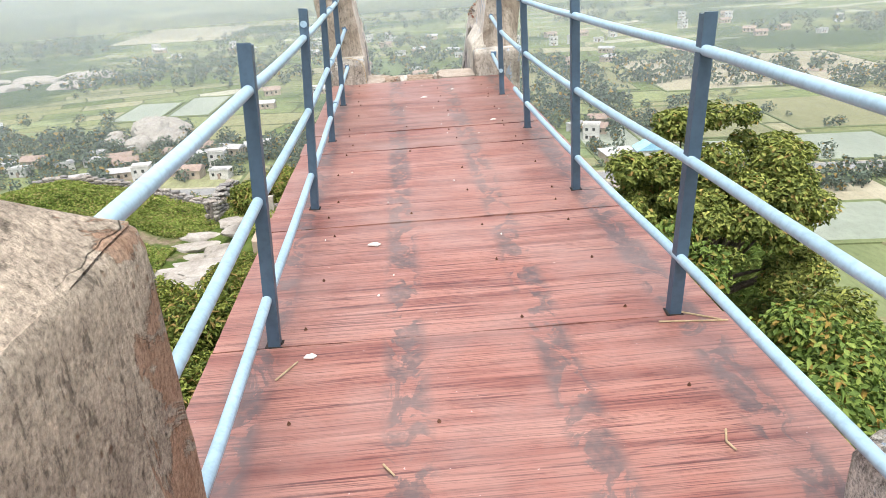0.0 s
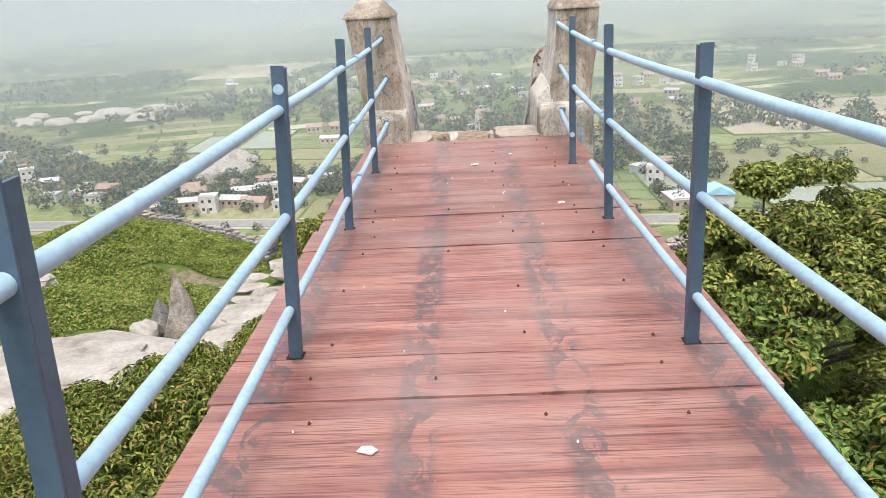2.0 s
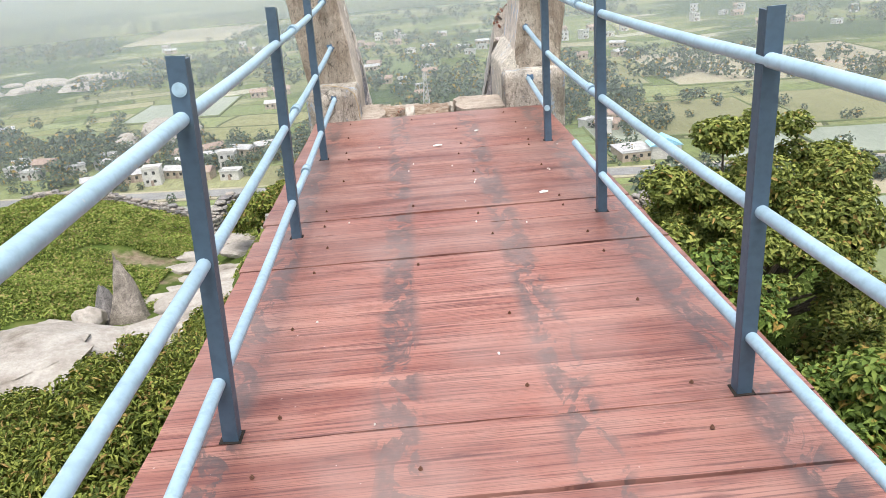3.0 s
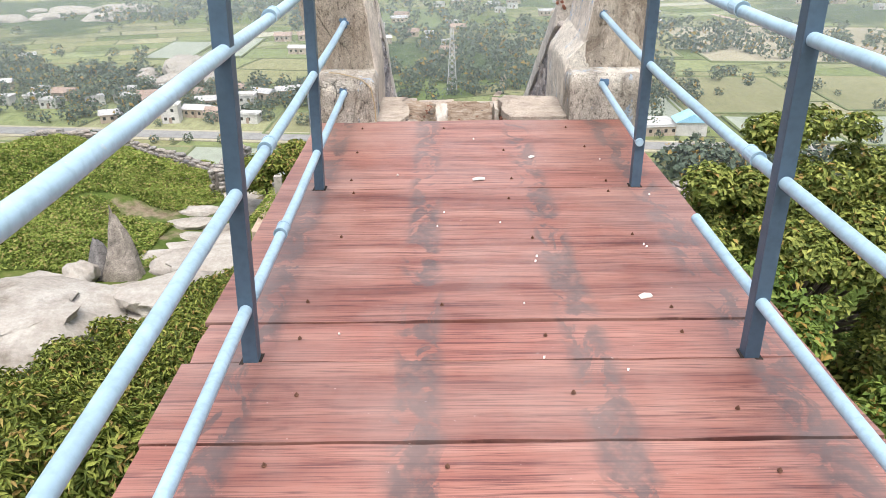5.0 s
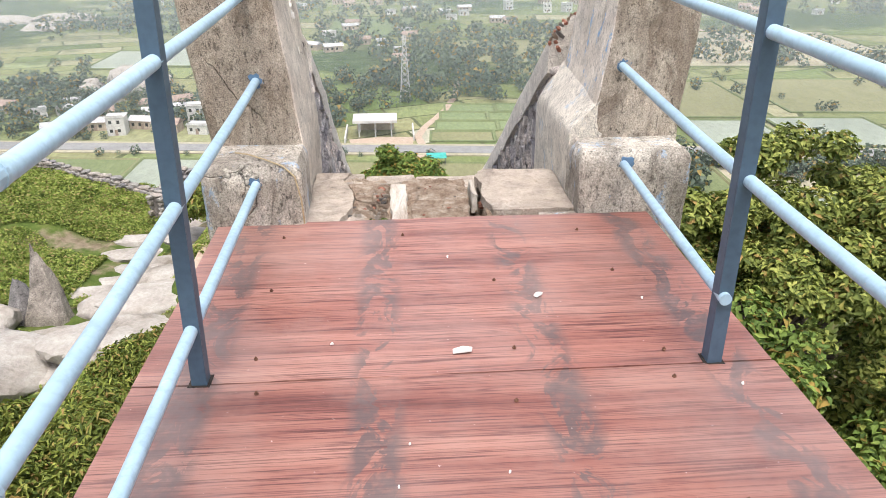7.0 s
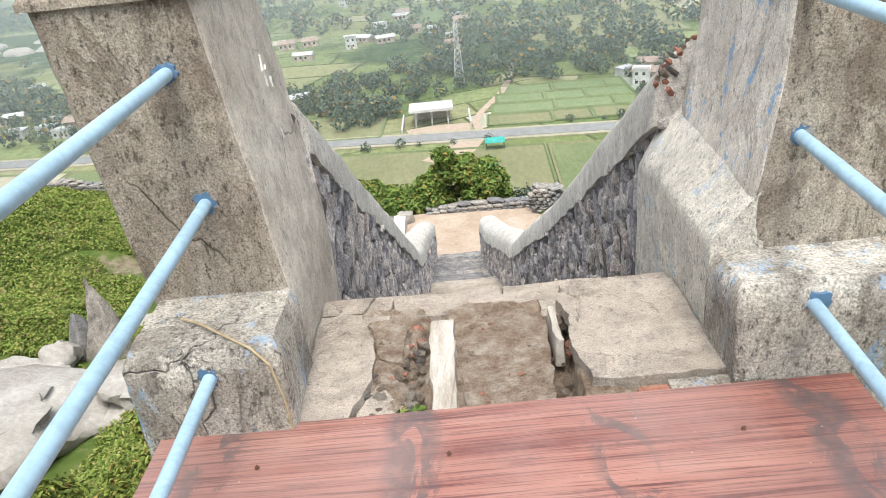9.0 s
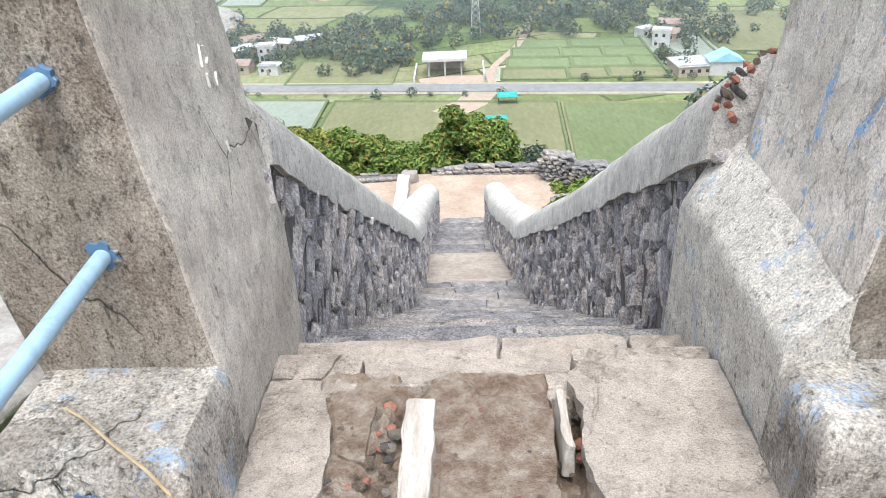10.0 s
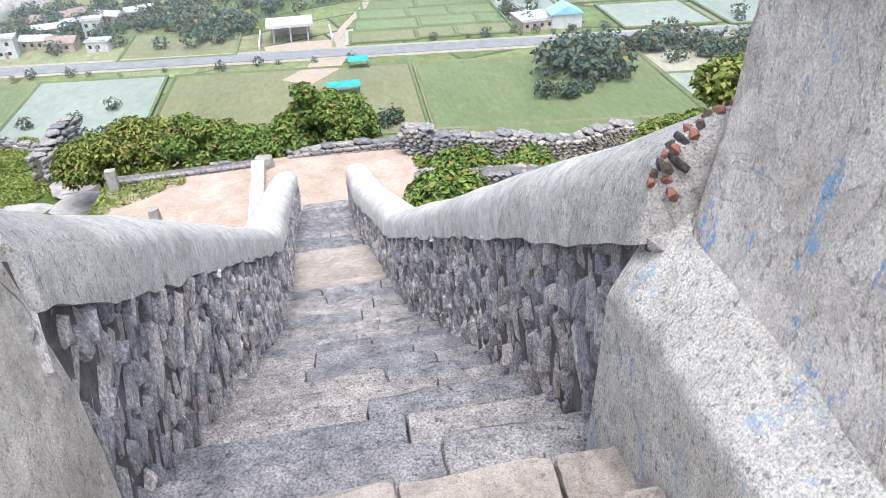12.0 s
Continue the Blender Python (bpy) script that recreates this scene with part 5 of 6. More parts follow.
def limb_tree(root, base, blobs, trunk, rng, every=3):
    """Trunk and limbs that reach into the clumps."""
    top = np.mean(np.array(blobs)[:, :3], axis=0)
    fork = np.array(base) + (top - np.array(base)) * 0.5
    bm = bmesh.new()
    mid = (np.array(base) + fork) / 2 + rng.normal(size=3) * 0.12
    tube(bm, base, mid, trunk, trunk * 0.8, 10)
    tube(bm, mid, fork, trunk * 0.8, trunk * 0.6, 10)
    part("trunk", bm, BARK, root, smooth=True)
    for b in blobs[::every]:
        bm = bmesh.new()
        tip = np.array(b[:3])
        bend = (fork + tip) / 2 + rng.normal(size=3) * 0.18 + np.array([0, 0, 0.15])
        tube(bm, fork, bend, trunk * 0.34, trunk * 0.22, 7)
        tube(bm, bend, tip, trunk * 0.22, trunk * 0.06, 7)
        part("limb", bm, BARK, root, smooth=True)


def plant(name, base, centre, radius, n_blobs, small, leaves, length, width, material, seed, label, category, trunk=0.1, group="", droop=0.25):
    rng = np.random.RandomState(seed)
    root = thing(name, base, label, category, group)
    blobs = crown_blobs(rng, centre, radius, n_blobs, small)
    limb_tree(root, base, blobs, trunk, rng, 3 if trunk > 0.2 else 6)
    p, nrm = clumps(rng, blobs, leaves)
    v, f = leaf_sheet(p, nrm, length, width, rng, droop)
    mesh_np("crown", v, f, material, root)
    return root


plant("broadleaf_tree", (7.6, 19.6, hill(7.6, 19.6) - 0.2), (7.7, 19.5, -6.9), (3.9, 3.0, 3.9), 130, 0.50, 64000, 0.17, 0.085, LEAF_TREE, 11, "spreading broadleaf tree with olive and yellowing leaves", "tree", 0.28)
plant("leafy_bush", (6.6, 12.6, hill(6.6, 12.6)), (6.4, 12.4, hill(6.4, 12.4) + 2.3), (2.3, 1.8, 2.0), 46, 0.6, 16000, 0.20, 0.10, LEAF_BUSH, 12, "fresh green bush on the slope below the deck", "bush", 0.1)
plant("leafy_bush", (4.6, 8.0, hill(4.6, 8.0)), (4.6, 8.2, hill(4.6, 8.0) + 1.6), (1.3, 1.6, 1.3), 30, 0.5, 10000, 0.16, 0.08, LEAF_BUSH, 13, "fresh green bush on the slope below the deck", "bush", 0.08)
plant("leafy_bush", (5.2, 16.0, hill(5.2, 16.0)), (5.4, 16.0, hill(5.2, 16.0) + 2.0), (1.7, 1.6, 2.0), 36, 0.6, 12000, 0.19, 0.10, LEAF_BUSH, 15, "fresh green bush on the slope below the deck", "bush", 0.09)
plant("leafy_bush", (11.4, 19.0, hill(11.4, 19.0)), (11.2, 18.6, hill(11.4, 19.0) + 3.0), (2.6, 2.2, 2.8), 44, 0.75, 13000, 0.24, 0.12, LEAF_TREE, 16, "olive green bush on the slope below the deck", "bush", 0.1)
plant("leafy_bush", (9.0, 14.5, hill(9.0, 14.5)), (9.0, 14.5, hill(9.0, 14.5) + 2.6), (2.2, 2.0, 2.0), 40, 0.7, 10000, 0.22, 0.11, LEAF_BUSH, 14, "fresh green bush on the slope below the deck", "bush", 0.1)
FERN = "feathery yellow-green bush on the slope beside the bridge"
for k, (x, y, r, h) in enumerate(((-3.6, 8.8, 1.4, 1.6), (-5.4, 10.8, 1.6, 1.5), (-4.2, 12.3, 1.4, 1.2), (-2.6, 7.0, 1.1, 1.5), (-6.6, 8.6, 1.6, 1.5), (-6.8, 12.6, 1.2, 1.0), (-3.6, 15.0, 1.1, 0.9), (-7.6, 10.6, 1.4, 1.3))):
    z0 = hill(x, y)
    plant("feathery_bush", (x, y, z0 - 0.1), (x, y, z0 + h * 0.5), (r, r * 0.9, h * 0.6), 48, 0.34, 25000, 0.10, 0.032, LEAF_FERN, 40 + k, FERN, "bush", 0.05, "bushes beside the bridge", 0.4)
for k, (x, y, r, h, m) in enumerate(((-5.9, 26.8, 0.8, 0.9, 1), (-5.2, 26.5, 0.9, 1.5, 1), (-4.3, 26.6, 0.9, 1.5, 1), (-3.5, 26.5, 0.85, 1.35, 0), (-2.7, 26.5, 0.8, 1.2, 0), (-1.9, 26.5, 0.7, 1.0, 0), (-0.9, 26.7, 0.55, 1.1, 0), (-0.2, 26.7, 0.75, 2.1, 0), (0.6, 26.7, 0.6, 1.3, 0))):
    plant("hedge_bush", (x, y, -7.4), (x, y, -7.05 + h * 0.4), (r, 0.75, h * 0.6), 30, 0.32, 6500, 0.14, 0.075, LEAF_FERN if m else LEAF_BUSH, 60 + k, "dense green bush with pale new leaves behind the terrace kerb" if m else "dense green bush behind the terrace kerb", "bush", 0.05, "bushes behind the terrace")
for k, (x, y, r, h, m) in enumerate(((10.6, 26.4, 1.2, 1.4, 0), (12.8, 26.0, 1.4, 1.5, 1), (8.6, 24.0, 1.0, 1.1, 1), (3.2, 24.2, 0.6, 0.6, 0), (4.8, 24.3, 0.5, 0.5, 0), (2.4, 22.2, 0.6, 0.6, 0))):
    z0 = hill(x, y)
    plant("terrace_bush", (x, y, z0 - 0.1), (x, y, z0 + h * 0.5), (r, r * 0.8, h * 0.55), 24, 0.36, 6000, 0.17, 0.08, LEAF_FERN if m else LEAF_BUSH, 80 + k, "low green bush beside the terrace wall", "bush", 0.04, "bushes by the terrace wall")


def ground_cover(name, x0, x1, y0, y1, count, seed, length, width, material, thin, label):
    """Creepers and grass that lie on the slope."""
    rng = np.random.RandomState(seed)
    xs, ys = rng.uniform(x0, x1, count * 2), rng.uniform(y0, y1, count * 2)
    pts = []
    for x, y in zip(xs, ys):
        if noise.noise(Vector((x * 0.45, y * 0.45, seed))) > thin and not any(((x - a) / u) ** 2 + ((y - b) / w) ** 2 < 1 for a, b, u, w in BARE):
            pts.append((x, y, hill(x, y) + rng.uniform(0.02, 0.14)))
        if len(pts) >= count:
            break
    p = np.array(pts)
    nrm = np.array([0, 0, 1.0]) + rng.normal(size=p.shape) * 0.55
    v, f = leaf_sheet(p, nrm, length, width, rng, 0.1)
    tagged(mesh_np(name, v, f, material), label, "grass", kind="stuff")


ground_cover("hill_creepers", -21, -9.2, 20.5, 35.5, 70000, 91, 0.11, 0.07, GRASS, -0.4, "low green creepers and grass over the mound")
ground_cover("hill_grass", -13, -3.5, 13, 33, 56000, 92, 0.12, 0.045, GRASS, -0.1, "rough grass between the granite slabs")
ground_cover("terrace_grass", 2.0, 12, 21.5, 27.2, 14000, 93, 0.2, 0.06, LEAF_BUSH, -0.2, "rank green grass beside the terrace")
ground_cover("slope_grass", 1.2, 11, 3, 21, 26000, 94, 0.17, 0.06, LEAF_BUSH, -0.1, "rank green grass on the slope below the deck")
ground_cover("slope_grass", -9, -1.2, 2, 14, 22000, 95, 0.15, 0.05, LEAF_FERN, -0.3, "rank green grass on the slope below the deck")


# ---- the plain: road, fields, houses, trees ----
def road_y(x):
    return 236.0 - 0.125 * x


def strip(name, half, x0, x1, shift, z, material, label, category):
    xs = np.linspace(x0, x1, 80)
    vs = [(x, road_y(x) + shift + s * half + 2.0 * math.sin(x * 0.006), zz) for x in xs for s, zz in ((-1, z - 0.6), (-1, z), (1, z), (1, z - 0.6))]
    fs = [(4 * i + k, 4 * i + k + 1, 4 * i + k + 5, 4 * i + k + 4)[::-1] for i in range(79) for k in range(3)]
    tagged(raw(name, vs, fs, material), label, category, kind="structure")


strip("road", 3.8, -900, 900, 0, PLAIN + 0.5, ROAD, "pale grey two-lane road across the plain", "road")
strip("road_verge", 6.0, -900, 900, 0, PLAIN + 0.35, FIELD[3], "dusty verge along the road", "verge")
field_root = thing("field", (0, 180, PLAIN), "patchwork of small fields on the plain", "fields", kind="structure")


def field_patch(x0, x1, y0, y1, m, skew=0.0):
    """One plot with a low bund round it."""
    z = PLAIN + 0.10 + 0.03 * (len(field_root.children) // 5 % 9) + (0.3 if m == 4 else 0.0)
    q = [(x0, y0), (x1, y0 - skew), (x1 + skew * 0.3, y1 - skew), (x0 + skew * 0.3, y1)]
    vs = [(x, y, z) for x, y in q] + [(x, y, PLAIN - 0.4) for x, y in q]
    raw("plot", vs, [(0, 1, 2, 3), (4, 5, 1, 0), (5, 6, 2, 1), (6, 7, 3, 2), (7, 4, 0, 3)], FIELD[m], field_root)
    for (xa, ya), (xb, yb) in zip(q, q[1:] + q[:1]):
        bm = bmesh.new()
        tube(bm, (xa, ya, z), (xb, yb, z), 0.55, seg=5)
        part("bund", bm, FIELD[0] if m != 0 else FIELD[2], field_root)


frnd = random.Random(77)
for y0, y1 in ((88, 132), (132, 172), (172, 222)):
    x = -260.0
    while x < 240:
        w = frnd.uniform(32, 75)
        k = road_y(x) - 236.0
        m = frnd.choice((0, 0, 2, 2, 1, 3, 2))
        if -84 < x + w / 2 < -60 and y0 > 170:
            m = 4
        field_patch(x, x + w, y0 + k * 0.9, y1 + k, m, w * 0.12)
        x += w + 1.2
for r in range(4):
    y0 = 245 + r * 13
    x = 12.0 + r * 2.5
    while x < 62:
        w = frnd.uniform(12, 22)
        field_patch(x, min(x + w, 66), y0 - 0.06 * x, y0 + 12 - 0.06 * x, 1 if r else 2, w * 0.12)
        x += w + 0.8
for x0, x1, y0, y1, m in ((-60, -24, 246, 275, 2), (100, 130, 232, 262, 4), (134, 170, 226, 262, 4), (88, 140, 268, 330, 2), (150, 230, 270, 330, 2), (235, 330, 280, 380, 3), (-150, -125, 380, 430, 4), (-122, -100, 384, 440, 4), (-40, 20, 470, 560, 1), (30, 120, 380, 450, 2), (130, 260, 360, 470, 3), (-300, -180, 800, 980, 3), (-210, -140, 330, 372, 0), (-320, -230, 300, 360, 0), (92, 128, 160, 190, 4), (66, 90, 246, 300, 4)):
    field_patch(x0, x1, y0, y1, m, (x1 - x0) * 0.1)


def track(name, pts, half, label):
    vs, fs = [], []
    for i, (x, y) in enumerate(pts):
        a, b = pts[max(0, i - 1)], pts[min(len(pts) - 1, i + 1)]
        l = math.hypot(b[0] - a[0], b[1] - a[1])
        nx, ny = -(b[1] - a[1]) / l * half, (b[0] - a[0]) / l * half
        vs += [(x - nx, y - ny, PLAIN + 0.3), (x + nx, y + ny, PLAIN + 0.3)]
    fs = [(2 * i, 2 * i + 1, 2 * i + 3, 2 * i + 2)[::-1] for i in range(len(pts) - 1)]
    tagged(raw(name, vs, fs, EARTH), label, "track", kind="structure")


track("earth_track", [(9, 240), (8, 250), (11, 262), (16, 275), (20, 286), (26, 310), (30, 345)], 1.3, "pale earth track beside the paddies")
track("earth_track", [(330, 250), (260, 330), (225, 385), (200, 440), (185, 520)], 2.6, "pale earth track over the dry plain")
track("forecourt", [(-14, 241), (-4, 243), (6, 242)], 7.5, "bare earth forecourt beside the road")
track("sand_lot", [(-6, 212), (2, 222), (5, 231)], 5.0, "bare sandy plot beside the road")


def house(name, w, d, h, roof, wall, label, pitched=False, floors=1):
    """A small house with walls, roof, door and windows."""
    root = thing(name, (0, 0, 0), label, "house", "houses on the plain")
    part("wall", boxed(-w / 2, w / 2, -d / 2, d / 2, -0.5, h), wall, root)
    if pitched:
        bm = bmesh.new()
        e = 0.5
        a = [bm.verts.new(c) for c in ((-w / 2 - e, -d / 2 - e, h + 0.02), (w / 2 + e, -d / 2 - e, h + 0.02), (w / 2 + e, d / 2 + e, h + 0.02), (-w / 2 - e, d / 2 + e, h + 0.02), (-w / 2 - e, 0, h + d * 0.28), (w / 2 + e, 0, h + d * 0.28))]
        for f in ((0, 1, 5, 4), (2, 3, 4, 5), (1, 2, 5), (3, 0, 4), (3, 2, 1, 0)):
            bm.faces.new([a[i] for i in f])
        part("roof", bm, roof, root)
    else:
        bm = boxed(-w / 2 - 0.3, w / 2 + 0.3, -d / 2 - 0.3, d / 2 + 0.3, h, h + 0.25)
        box(bm, -w / 2, w / 2, -d / 2, -d / 2 + 0.2, h + 0.25, h + 0.8)
        part("roof", bm, roof, root)
    for f in range(floors):
        for x in np.arange(-w / 2 + 1.4, w / 2 - 0.8, 2.6):
            part("window", boxed(x - 0.5, x + 0.5, -d / 2 - 0.06, -d / 2 + 0.02, 1.1 + 3 * f, 2.2 + 3 * f), GLASSDARK, root)
    part("door", boxed(-0.5, 0.5, -d / 2 - 0.08, -d / 2 + 0.02, 0.0, 2.0), TILEROOF, root)
    return root


protos = [
    house("small_house", 7, 5, 3.2, GREYROOF, WHITEWALL, "whitewashed flat-roofed village house"),
    house("small_house", 9, 6, 3.0, TILEROOF, TANWALL, "tan village house under a clay tile roof", True),
    house("small_house", 6, 6, 6.2, WHITEWALL, WHITEWALL, "two-storey whitewashed village house", False, 2),
    house("small_house", 10, 5, 3.0, GREYROOF, TANWALL, "long village house under grey roof sheets", True),
]
hrnd = random.Random(15)
spots = []
for cx, cy, sx, sy, n in ((-92, 274, 26, 12, 26), (-150, 300, 40, 22, 22), (-75, 292, 18, 10, 12), (-250, 360, 60, 40, 16), (75, 288, 8, 14, 8), (-40, 420, 60, 40, 14), (60, 520, 90, 70, 14), (-120, 640, 150, 90, 18), (220, 620, 140, 90, 18)):
    for _ in range(n):
        x, y = cx + hrnd.uniform(-sx, sx), cy + hrnd.uniform(-sy, sy)
        if all(math.hypot(x - a, y - b) > 9 for a, b in spots):
            spots.append((x, y))
for k, (x, y) in enumerate(spots):
    m = pose(x, y, PLAIN + 0.1, 0, 0, hrnd.uniform(-35, 35))
    if k < 4:
        protos[k].matrix_basis = m
    else:
        copy_thing(protos[hrnd.randrange(4)], m)
blue = house("blue_roofed_house", 7, 10, 4.5, BLUEROOF, WHITEWALL, "small house under light blue roof sheets", True)
blue.matrix_basis = pose(83, 243, PLAIN + 0.1, 0, 0, 86)
grey = house("grey_shed", 11, 12, 3.0, GREYROOF, TANWALL, "grey flat-roofed shed beside the road")
grey.matrix_basis = pose(73, 246, PLAIN + 0.1, 0, 0, 4)
for x, y, w, d in ((12.5, 220.5, 6.0, 4.0), (6.8, 200.0, 9.0, 4.0)):
    shed = thing("teal_shed", (x, y, PLAIN), "open shed under teal roof sheets", "shed", "teal sheds by the road")
    bm = bmesh.new()
    vs = [bm.verts.new((x + sx * w / 2, y + sy * d / 2, PLAIN + zz)) for zz in (0, 0.12) for sx, sy in ((-1, -1), (1, -1), (1, 1), (-1, 1))]
    for v in vs:
        v.co.z += 2.4 + (0.5 if v.co.y > y else 0)
    for f in ((3, 2, 1, 0), (4, 5, 6, 7), (0, 1, 5, 4), (1, 2, 6, 5), (2, 3, 7, 6), (3, 0, 4, 7)):
        bm.faces.new([vs[i] for i in f])
    part("roof", bm, TEALROOF, shed)
    for sx in (-1, 1):
        for sy in (-1, 1):
            bm = bmesh.new()
            tube(bm, (x + sx * w * 0.45, y + sy * d * 0.45, PLAIN - 0.2), (x + sx * w * 0.45, y + sy * d * 0.45, PLAIN + 2.45 + (0.4 if sy > 0 else 0)), 0.09, seg=6)
            part("pole", bm, STEEL, shed)
station = thing("roadside_canopy", (-6.5, 256, PLAIN), "white flat canopy over a roadside forecourt", "canopy")
part("roof", boxed(-14, 1, 250, 260, PLAIN + 5.2, PLAIN + 6.1), WHITEWALL, station)
for x in (-12, -6.5, -1):
    for y in (252, 258):
        part("column", boxed(x - 0.25, x + 0.25, y - 0.25, y + 0.25, PLAIN - 0.2, PLAIN + 5.2), WHITEWALL, station)
part("back_wall", boxed(-13, 0, 260.3, 260.7, PLAIN - 0.2, PLAIN + 4.5), TANWALL, station)
for x, y0, y1 in ((-16.5, 244, 262), (6.5, 246, 262)):
    tagged(part("boundary_wall", boxed(x - 0.25, x + 0.25, y0, y1, PLAIN - 0.2, PLAIN + 1.9), WHITEWALL), "low white boundary wall beside the forecourt", "wall", kind="structure")

# lattice mast
mast = thing("lattice_mast", (5, 303, PLAIN), "tall grey steel lattice mast on the plain", "mast")
H = 26.0
for sx, sy in ((-1, -1), (1, -1), (1, 1), (-1, 1)):
    bm = bmesh.new()
    tube(bm, (5 + sx * 2.0, 303 + sy * 2.0, PLAIN - 0.2), (5 + sx * 0.5, 303 + sy * 0.5, PLAIN + H), 0.16, 0.12, 6)
    part("leg", bm, GREYROOF, mast)
bm = bmesh.new()
for k in range(11):
    za, zb = H * k / 11, H * (k + 1) / 11
    ra, rb = 2.0 - 1.5 * k / 11, 2.0 - 1.5 * (k + 1) / 11
    c = ((-1, -1), (1, -1), (1, 1), (-1, 1))
    for (ax, ay), (bx, by) in zip(c, c[1:] + c[:1]):
        tube(bm, (5 + ax * ra, 303 + ay * ra, PLAIN + za), (5 + bx * rb, 303 + by * rb, PLAIN + zb), 0.08, seg=4)
        tube(bm, (5 + bx * ra, 303 + by * ra, PLAIN + za), (5 + ax * rb, 303 + ay * rb, PLAIN + zb), 0.08, seg=4)
part("bracing", bm, GREYROOF, mast)
bm = bmesh.new()
for a in range(3):
    box(bm, 5 - 0.9 + a * 0.7, 5 - 0.6 + a * 0.7, 302.2, 302.4, PLAIN + H - 3, PLAIN + H - 0.5)
part("panel_antenna", bm, WHITEWALL, mast)

# rocky hillocks beside the village
for k in range(26):
    a = hrnd.uniform(0, 6.28)
    rr = hrnd.uniform(0, 1)
    x, y = -112 + 24 * rr * math.cos(a), 330 + 14 * rr * math.sin(a)
    s = hrnd.uniform(4, 9)
    rock("hillock_rock", (x, y, PLAIN + 1 + 5 * (1 - rr)), (s, s * 0.8, s * 0.7), 100 + k, "pale brown granite boulder of a low hillock", hrnd.uniform(0, 180), 0, ROCK, 2, 0, "rock", "boulders beside the village")
for k in range(18):
    x, y = -270 + hrnd.uniform(-60, 60), 545 + hrnd.uniform(-30, 30)
    s = hrnd.uniform(6, 14)
    rock("hillock_rock", (x, y, PLAIN), (s, s * 0.8, s * 0.35), 140 + k, "pale brown granite boulder of a low hillock", hrnd.uniform(0, 180), 0, ROCK, 2, 0, "rock", "boulders beyond the village")


def woods(name, places, leaves, size, seed, label):
    """Many far trees as one mass: every tree an uneven crown of leaf clumps."""
    rng = np.random.RandomState(seed)
    vs, fs, base = [], [], 0
    for x, y, r in places:
        n = leaves
        d = rng.normal(size=(n, 3))
        d /= np.linalg.norm(d, axis=1)[:, None]
        bump = 1 + 0.3 * np.sin(d[:, 0] * 5 + x) * np.cos(d[:, 1] * 4 + y)
        p = d * (rng.uniform(0.6, 1.0, n) * bump)[:, None] * np.array([r, r, r * 0.8]) + np.array([x, y, PLAIN + r * 0.85])
        v, f = leaf_sheet(p, d + rng.normal(size=(n, 3)) * 0.4 + np.array([0, 0, 0.4]), size * r, size * r * 0.9, rng)
        vs.append(v)
        fs.append(f + base)
        base += len(v)
    tagged(mesh_np(name, np.concatenate(vs), np.concatenate(fs), FAR_LEAF_HAZED), label, "trees", kind="stuff")


def scatter(rng, cx, cy, sx, sy, n, r0, r1):
    return [(cx + rng.normal() * sx, cy + rng.normal() * sy, rng.uniform(r0, r1)) for _ in range(n)]


wr = np.random.RandomState(21)
mid = []
for c in ((74, 199, 6, 5, 26, 3.5, 6), (96, 212, 12, 3, 22, 3, 5), (-28, 270, 8, 6, 26, 2.5, 4.5), (15, 176, 1.5, 1.2, 6, 2.0, 3.0), (-92, 282, 26, 12, 80, 1.8, 4), (-150, 305, 45, 22, 110, 1.8, 4.5), (-45, 300, 25, 18, 60, 1.8, 4), (30, 320, 40, 14, 80, 2, 4.5), (70, 255, 4, 18, 16, 1.5, 3.5), (80, 300, 22, 14, 40, 2, 4), (-110, 312, 22, 3, 20, 2, 4), (150, 300, 60, 30, 30, 1.5, 3.5), (-230, 330, 60, 40, 120, 2, 4.5), (130, 205, 25, 4, 30, 2, 4.5), (62, 182, 4, 4, 8, 2, 4), (-70, 180, 14, 10, 20, 1.2, 2.6)):
    mid += scatter(wr, *c)
for x in np.arange(-330, 330, 5.5):
    if wr.uniform() < 0.6:
        mid.append((x, road_y(x) + wr.choice((-8.0, 8.5)) + wr.normal(), wr.uniform(0.8, 2.2)))
mid = [(x, y, r) for x, y, r in mid if abs(y - road_y(x)) > 5.5 + r * 0.5 and not (9 < x < 66 and 240 < y < 297) and not (-18 < x < 8 and 236 < y < 264)]
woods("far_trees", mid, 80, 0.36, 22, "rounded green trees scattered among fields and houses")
far = []
for _ in range(4200):
    y = 330 + 1100 * wr.uniform() ** 1.5
    x = wr.uniform(-0.75, 0.75) * (y + 60)
    if noise.noise(Vector((x * 0.006, y * 0.006, 2.0))) > (-0.12 if x < 110 else 0.2):
        far.append((x, y, wr.uniform(2.5, 5.5)))
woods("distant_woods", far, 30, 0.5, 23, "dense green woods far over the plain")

# ---- small things on the deck ----
def litter(name, pts, z, material, label, category):
    bm = bmesh.new()
    top = [bm.verts.new((x, y, z + 0.004 + 0.004 * (i % 2))) for i, (x, y) in enumerate(pts)]
    low = [bm.verts.new((x, y, z + 0.001)) for x, y in pts]
    bm.faces.new(top)
    bm.faces.new(list(reversed(low)))
    for i in range(len(pts)):
        bm.faces.new((low[i], low[(i + 1) % len(pts)], top[(i + 1) % len(pts)], top[i]))
    tagged(part(name, bm, material), label, category)


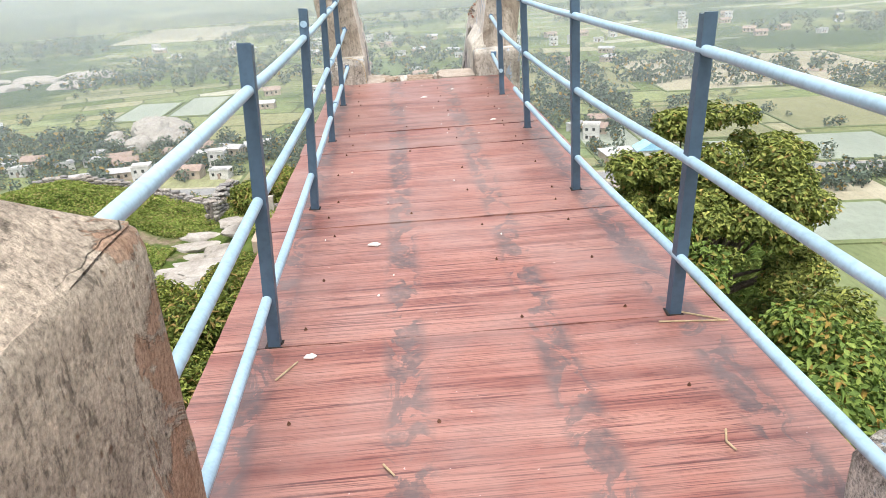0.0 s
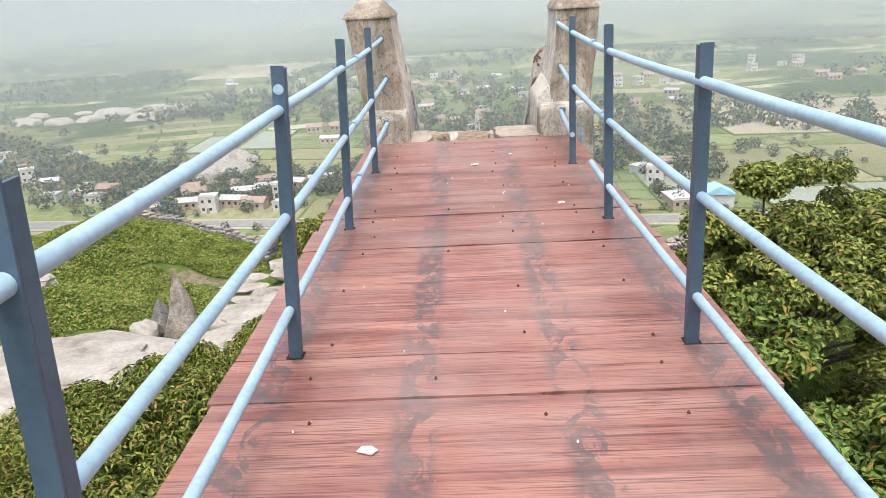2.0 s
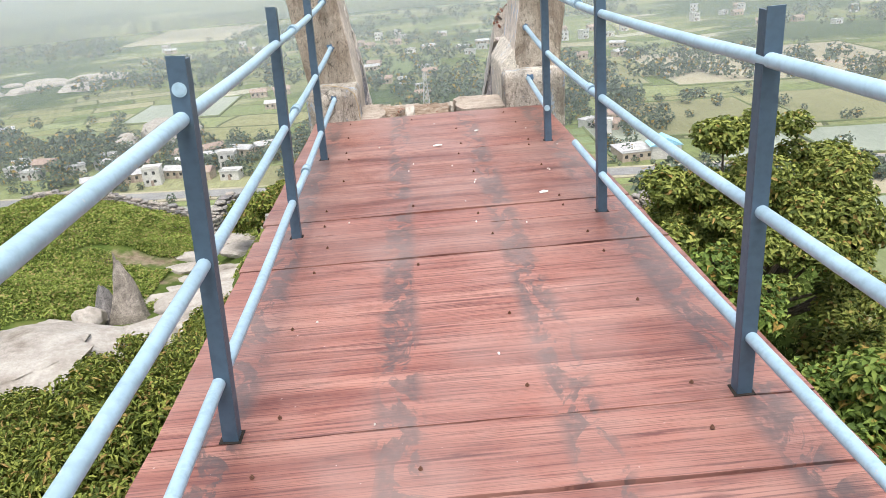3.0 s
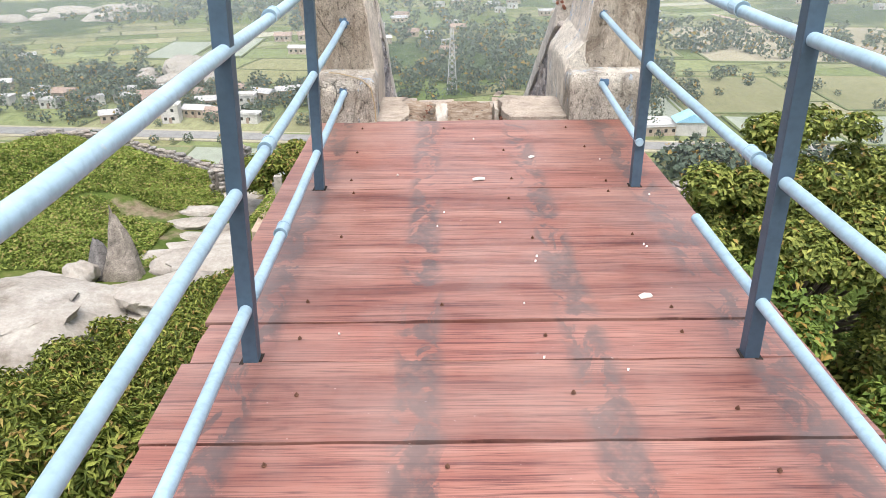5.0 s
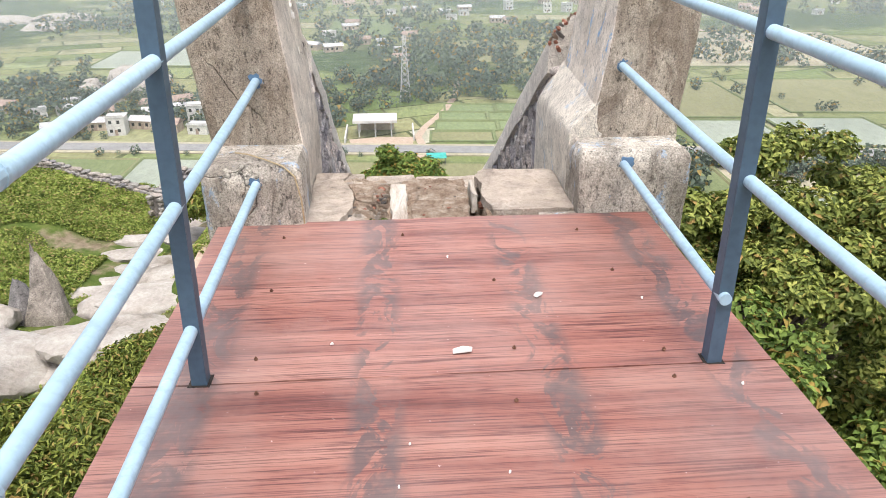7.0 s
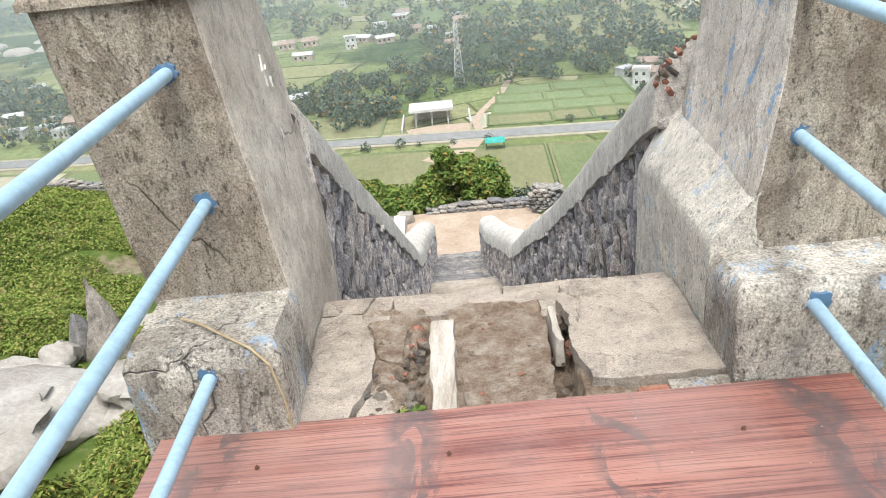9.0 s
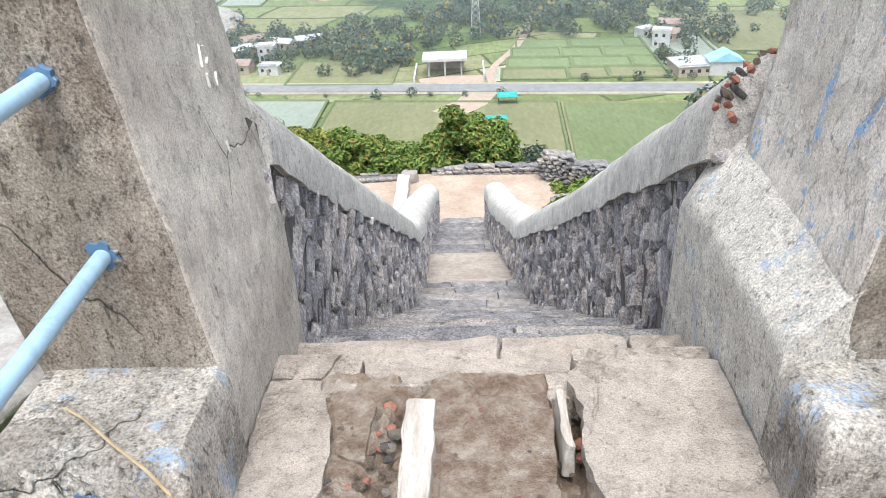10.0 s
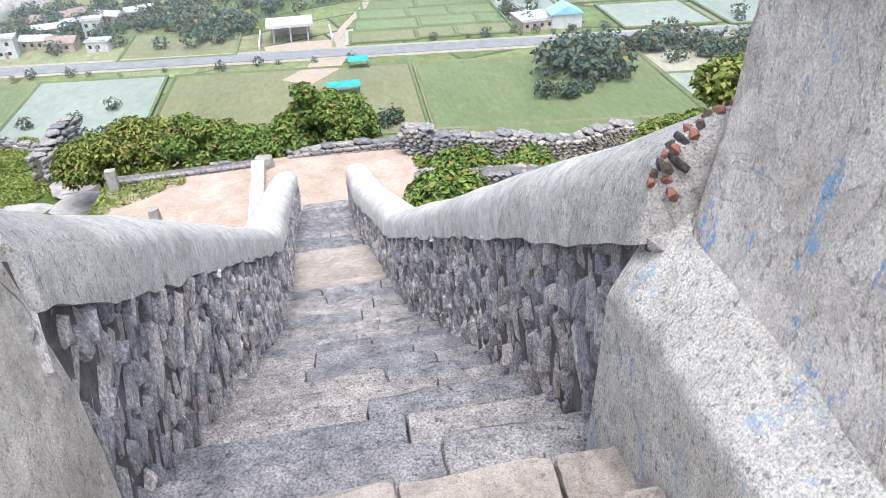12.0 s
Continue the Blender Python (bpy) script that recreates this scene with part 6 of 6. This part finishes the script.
def scrap_at(x, y, w, h, turn, label="torn scrap of white paper on the deck"):
    c, s = math.cos(radians(turn)), math.sin(radians(turn))
    litter("paper_scrap", [(x + c * a - s * b, y + s * a + c * b) for a, b in ((-w, -h), (w * 0.8, -h * 0.9), (w, h * 0.7), (0.1 * w, h), (-w * 0.9, h * 0.6))], 0.004, PAPER, label, "paper scrap")


scrap_at(0.435, 6.44, 0.024, 0.014, 15)
scrap_at(-0.073, 7.62, 0.032, 0.014, 5)
scrap_at(-0.66, 2.86, 0.02, 0.014, -20)
scrap_at(-0.46, 3.88, 0.028, 0.018, -25)
scrap_at(0.22, 7.95, 0.018, 0.01, 40)


def straw(pts, label):
    bm = bmesh.new()
    for a, b in zip(pts, pts[1:]):
        tube(bm, (*a, 0.008), (*b, 0.008), 0.0035, 0.0028, 6)
    tagged(part("straw", bm, TWIG), label, "straw")


straw([(-0.76, 2.72), (-0.70, 2.83)], "dry straw stalk lying on the deck")
straw([(0.58, 2.90), (0.70, 2.885), (0.82, 2.87)], "bent dry straw at the post's foot")
straw([(0.68, 2.96), (0.80, 2.88)], "dry straw at the post's foot")
straw([(-0.40, 2.24), (-0.37, 2.19)], "short dry straw on the deck")
straw([(0.55, 2.26), (0.53, 2.21), (0.54, 2.17)], "curled dry straw on the deck")
rnd = random.Random(33)
for _ in range(22):
    x, y = rnd.uniform(-0.9, 0.75), rnd.uniform(1.9, 8.5)
    scrap_at(x, y, rnd.uniform(0.0025, 0.0055), rnd.uniform(0.002, 0.004), rnd.uniform(0, 90), "tiny pale flake of debris on the deck")


def wire_stem():
    bm = bmesh.new()
    pts = ((-0.94, 8.83, 0.272), (-0.88, 8.79, 0.276), (-0.80, 8.725, 0.272), (-0.72, 8.672, 0.258), (-0.672, 8.645, 0.22), (-0.652, 8.64, 0.12), (-0.648, 8.642, 0.012))
    rings = []
    for i, p in enumerate(pts):
        way = (Vector(pts[min(i + 1, len(pts) - 1)]) - Vector(pts[max(i - 1, 0)])).normalized()
        u = way.cross(Vector((0.7, 0.7, 0.1))).normalized()
        w = way.cross(u)
        rings.append([bm.verts.new(Vector(p) + (u * math.cos(a) + w * math.sin(a)) * 0.0034) for a in (math.pi * k / 3 for k in range(6))])
    for a, b in zip(rings, rings[1:]):
        for k in range(6):
            bm.faces.new((a[k], a[(k + 1) % 6], b[(k + 1) % 6], b[k]))
    bm.faces.new(list(reversed(rings[0])))
    bm.faces.new(rings[-1])
    tagged(part("dry_stem", bm, TWIG), "thin dry stem trailing over the pillar's plinth", "stem")


wire_stem()
for k, (x, y) in enumerate(((-0.36, 8.70), (-0.33, 8.72), (-0.39, 8.69))):
    rng = np.random.RandomState(300 + k)
    p = np.array([(x, y, -0.03)]) + rng.normal(size=(9, 3)) * np.array([0.012, 0.01, 0.008])
    v, f = leaf_sheet(p, np.array([[0, 0, 1.0]]) + rng.normal(size=(9, 3)) * 0.6, 0.035, 0.018, rng)
    tagged(mesh_np("seedling", v, f, LEAF_BUSH), "tiny green seedling in the broken landing", "seedling", "seedlings in the landing")
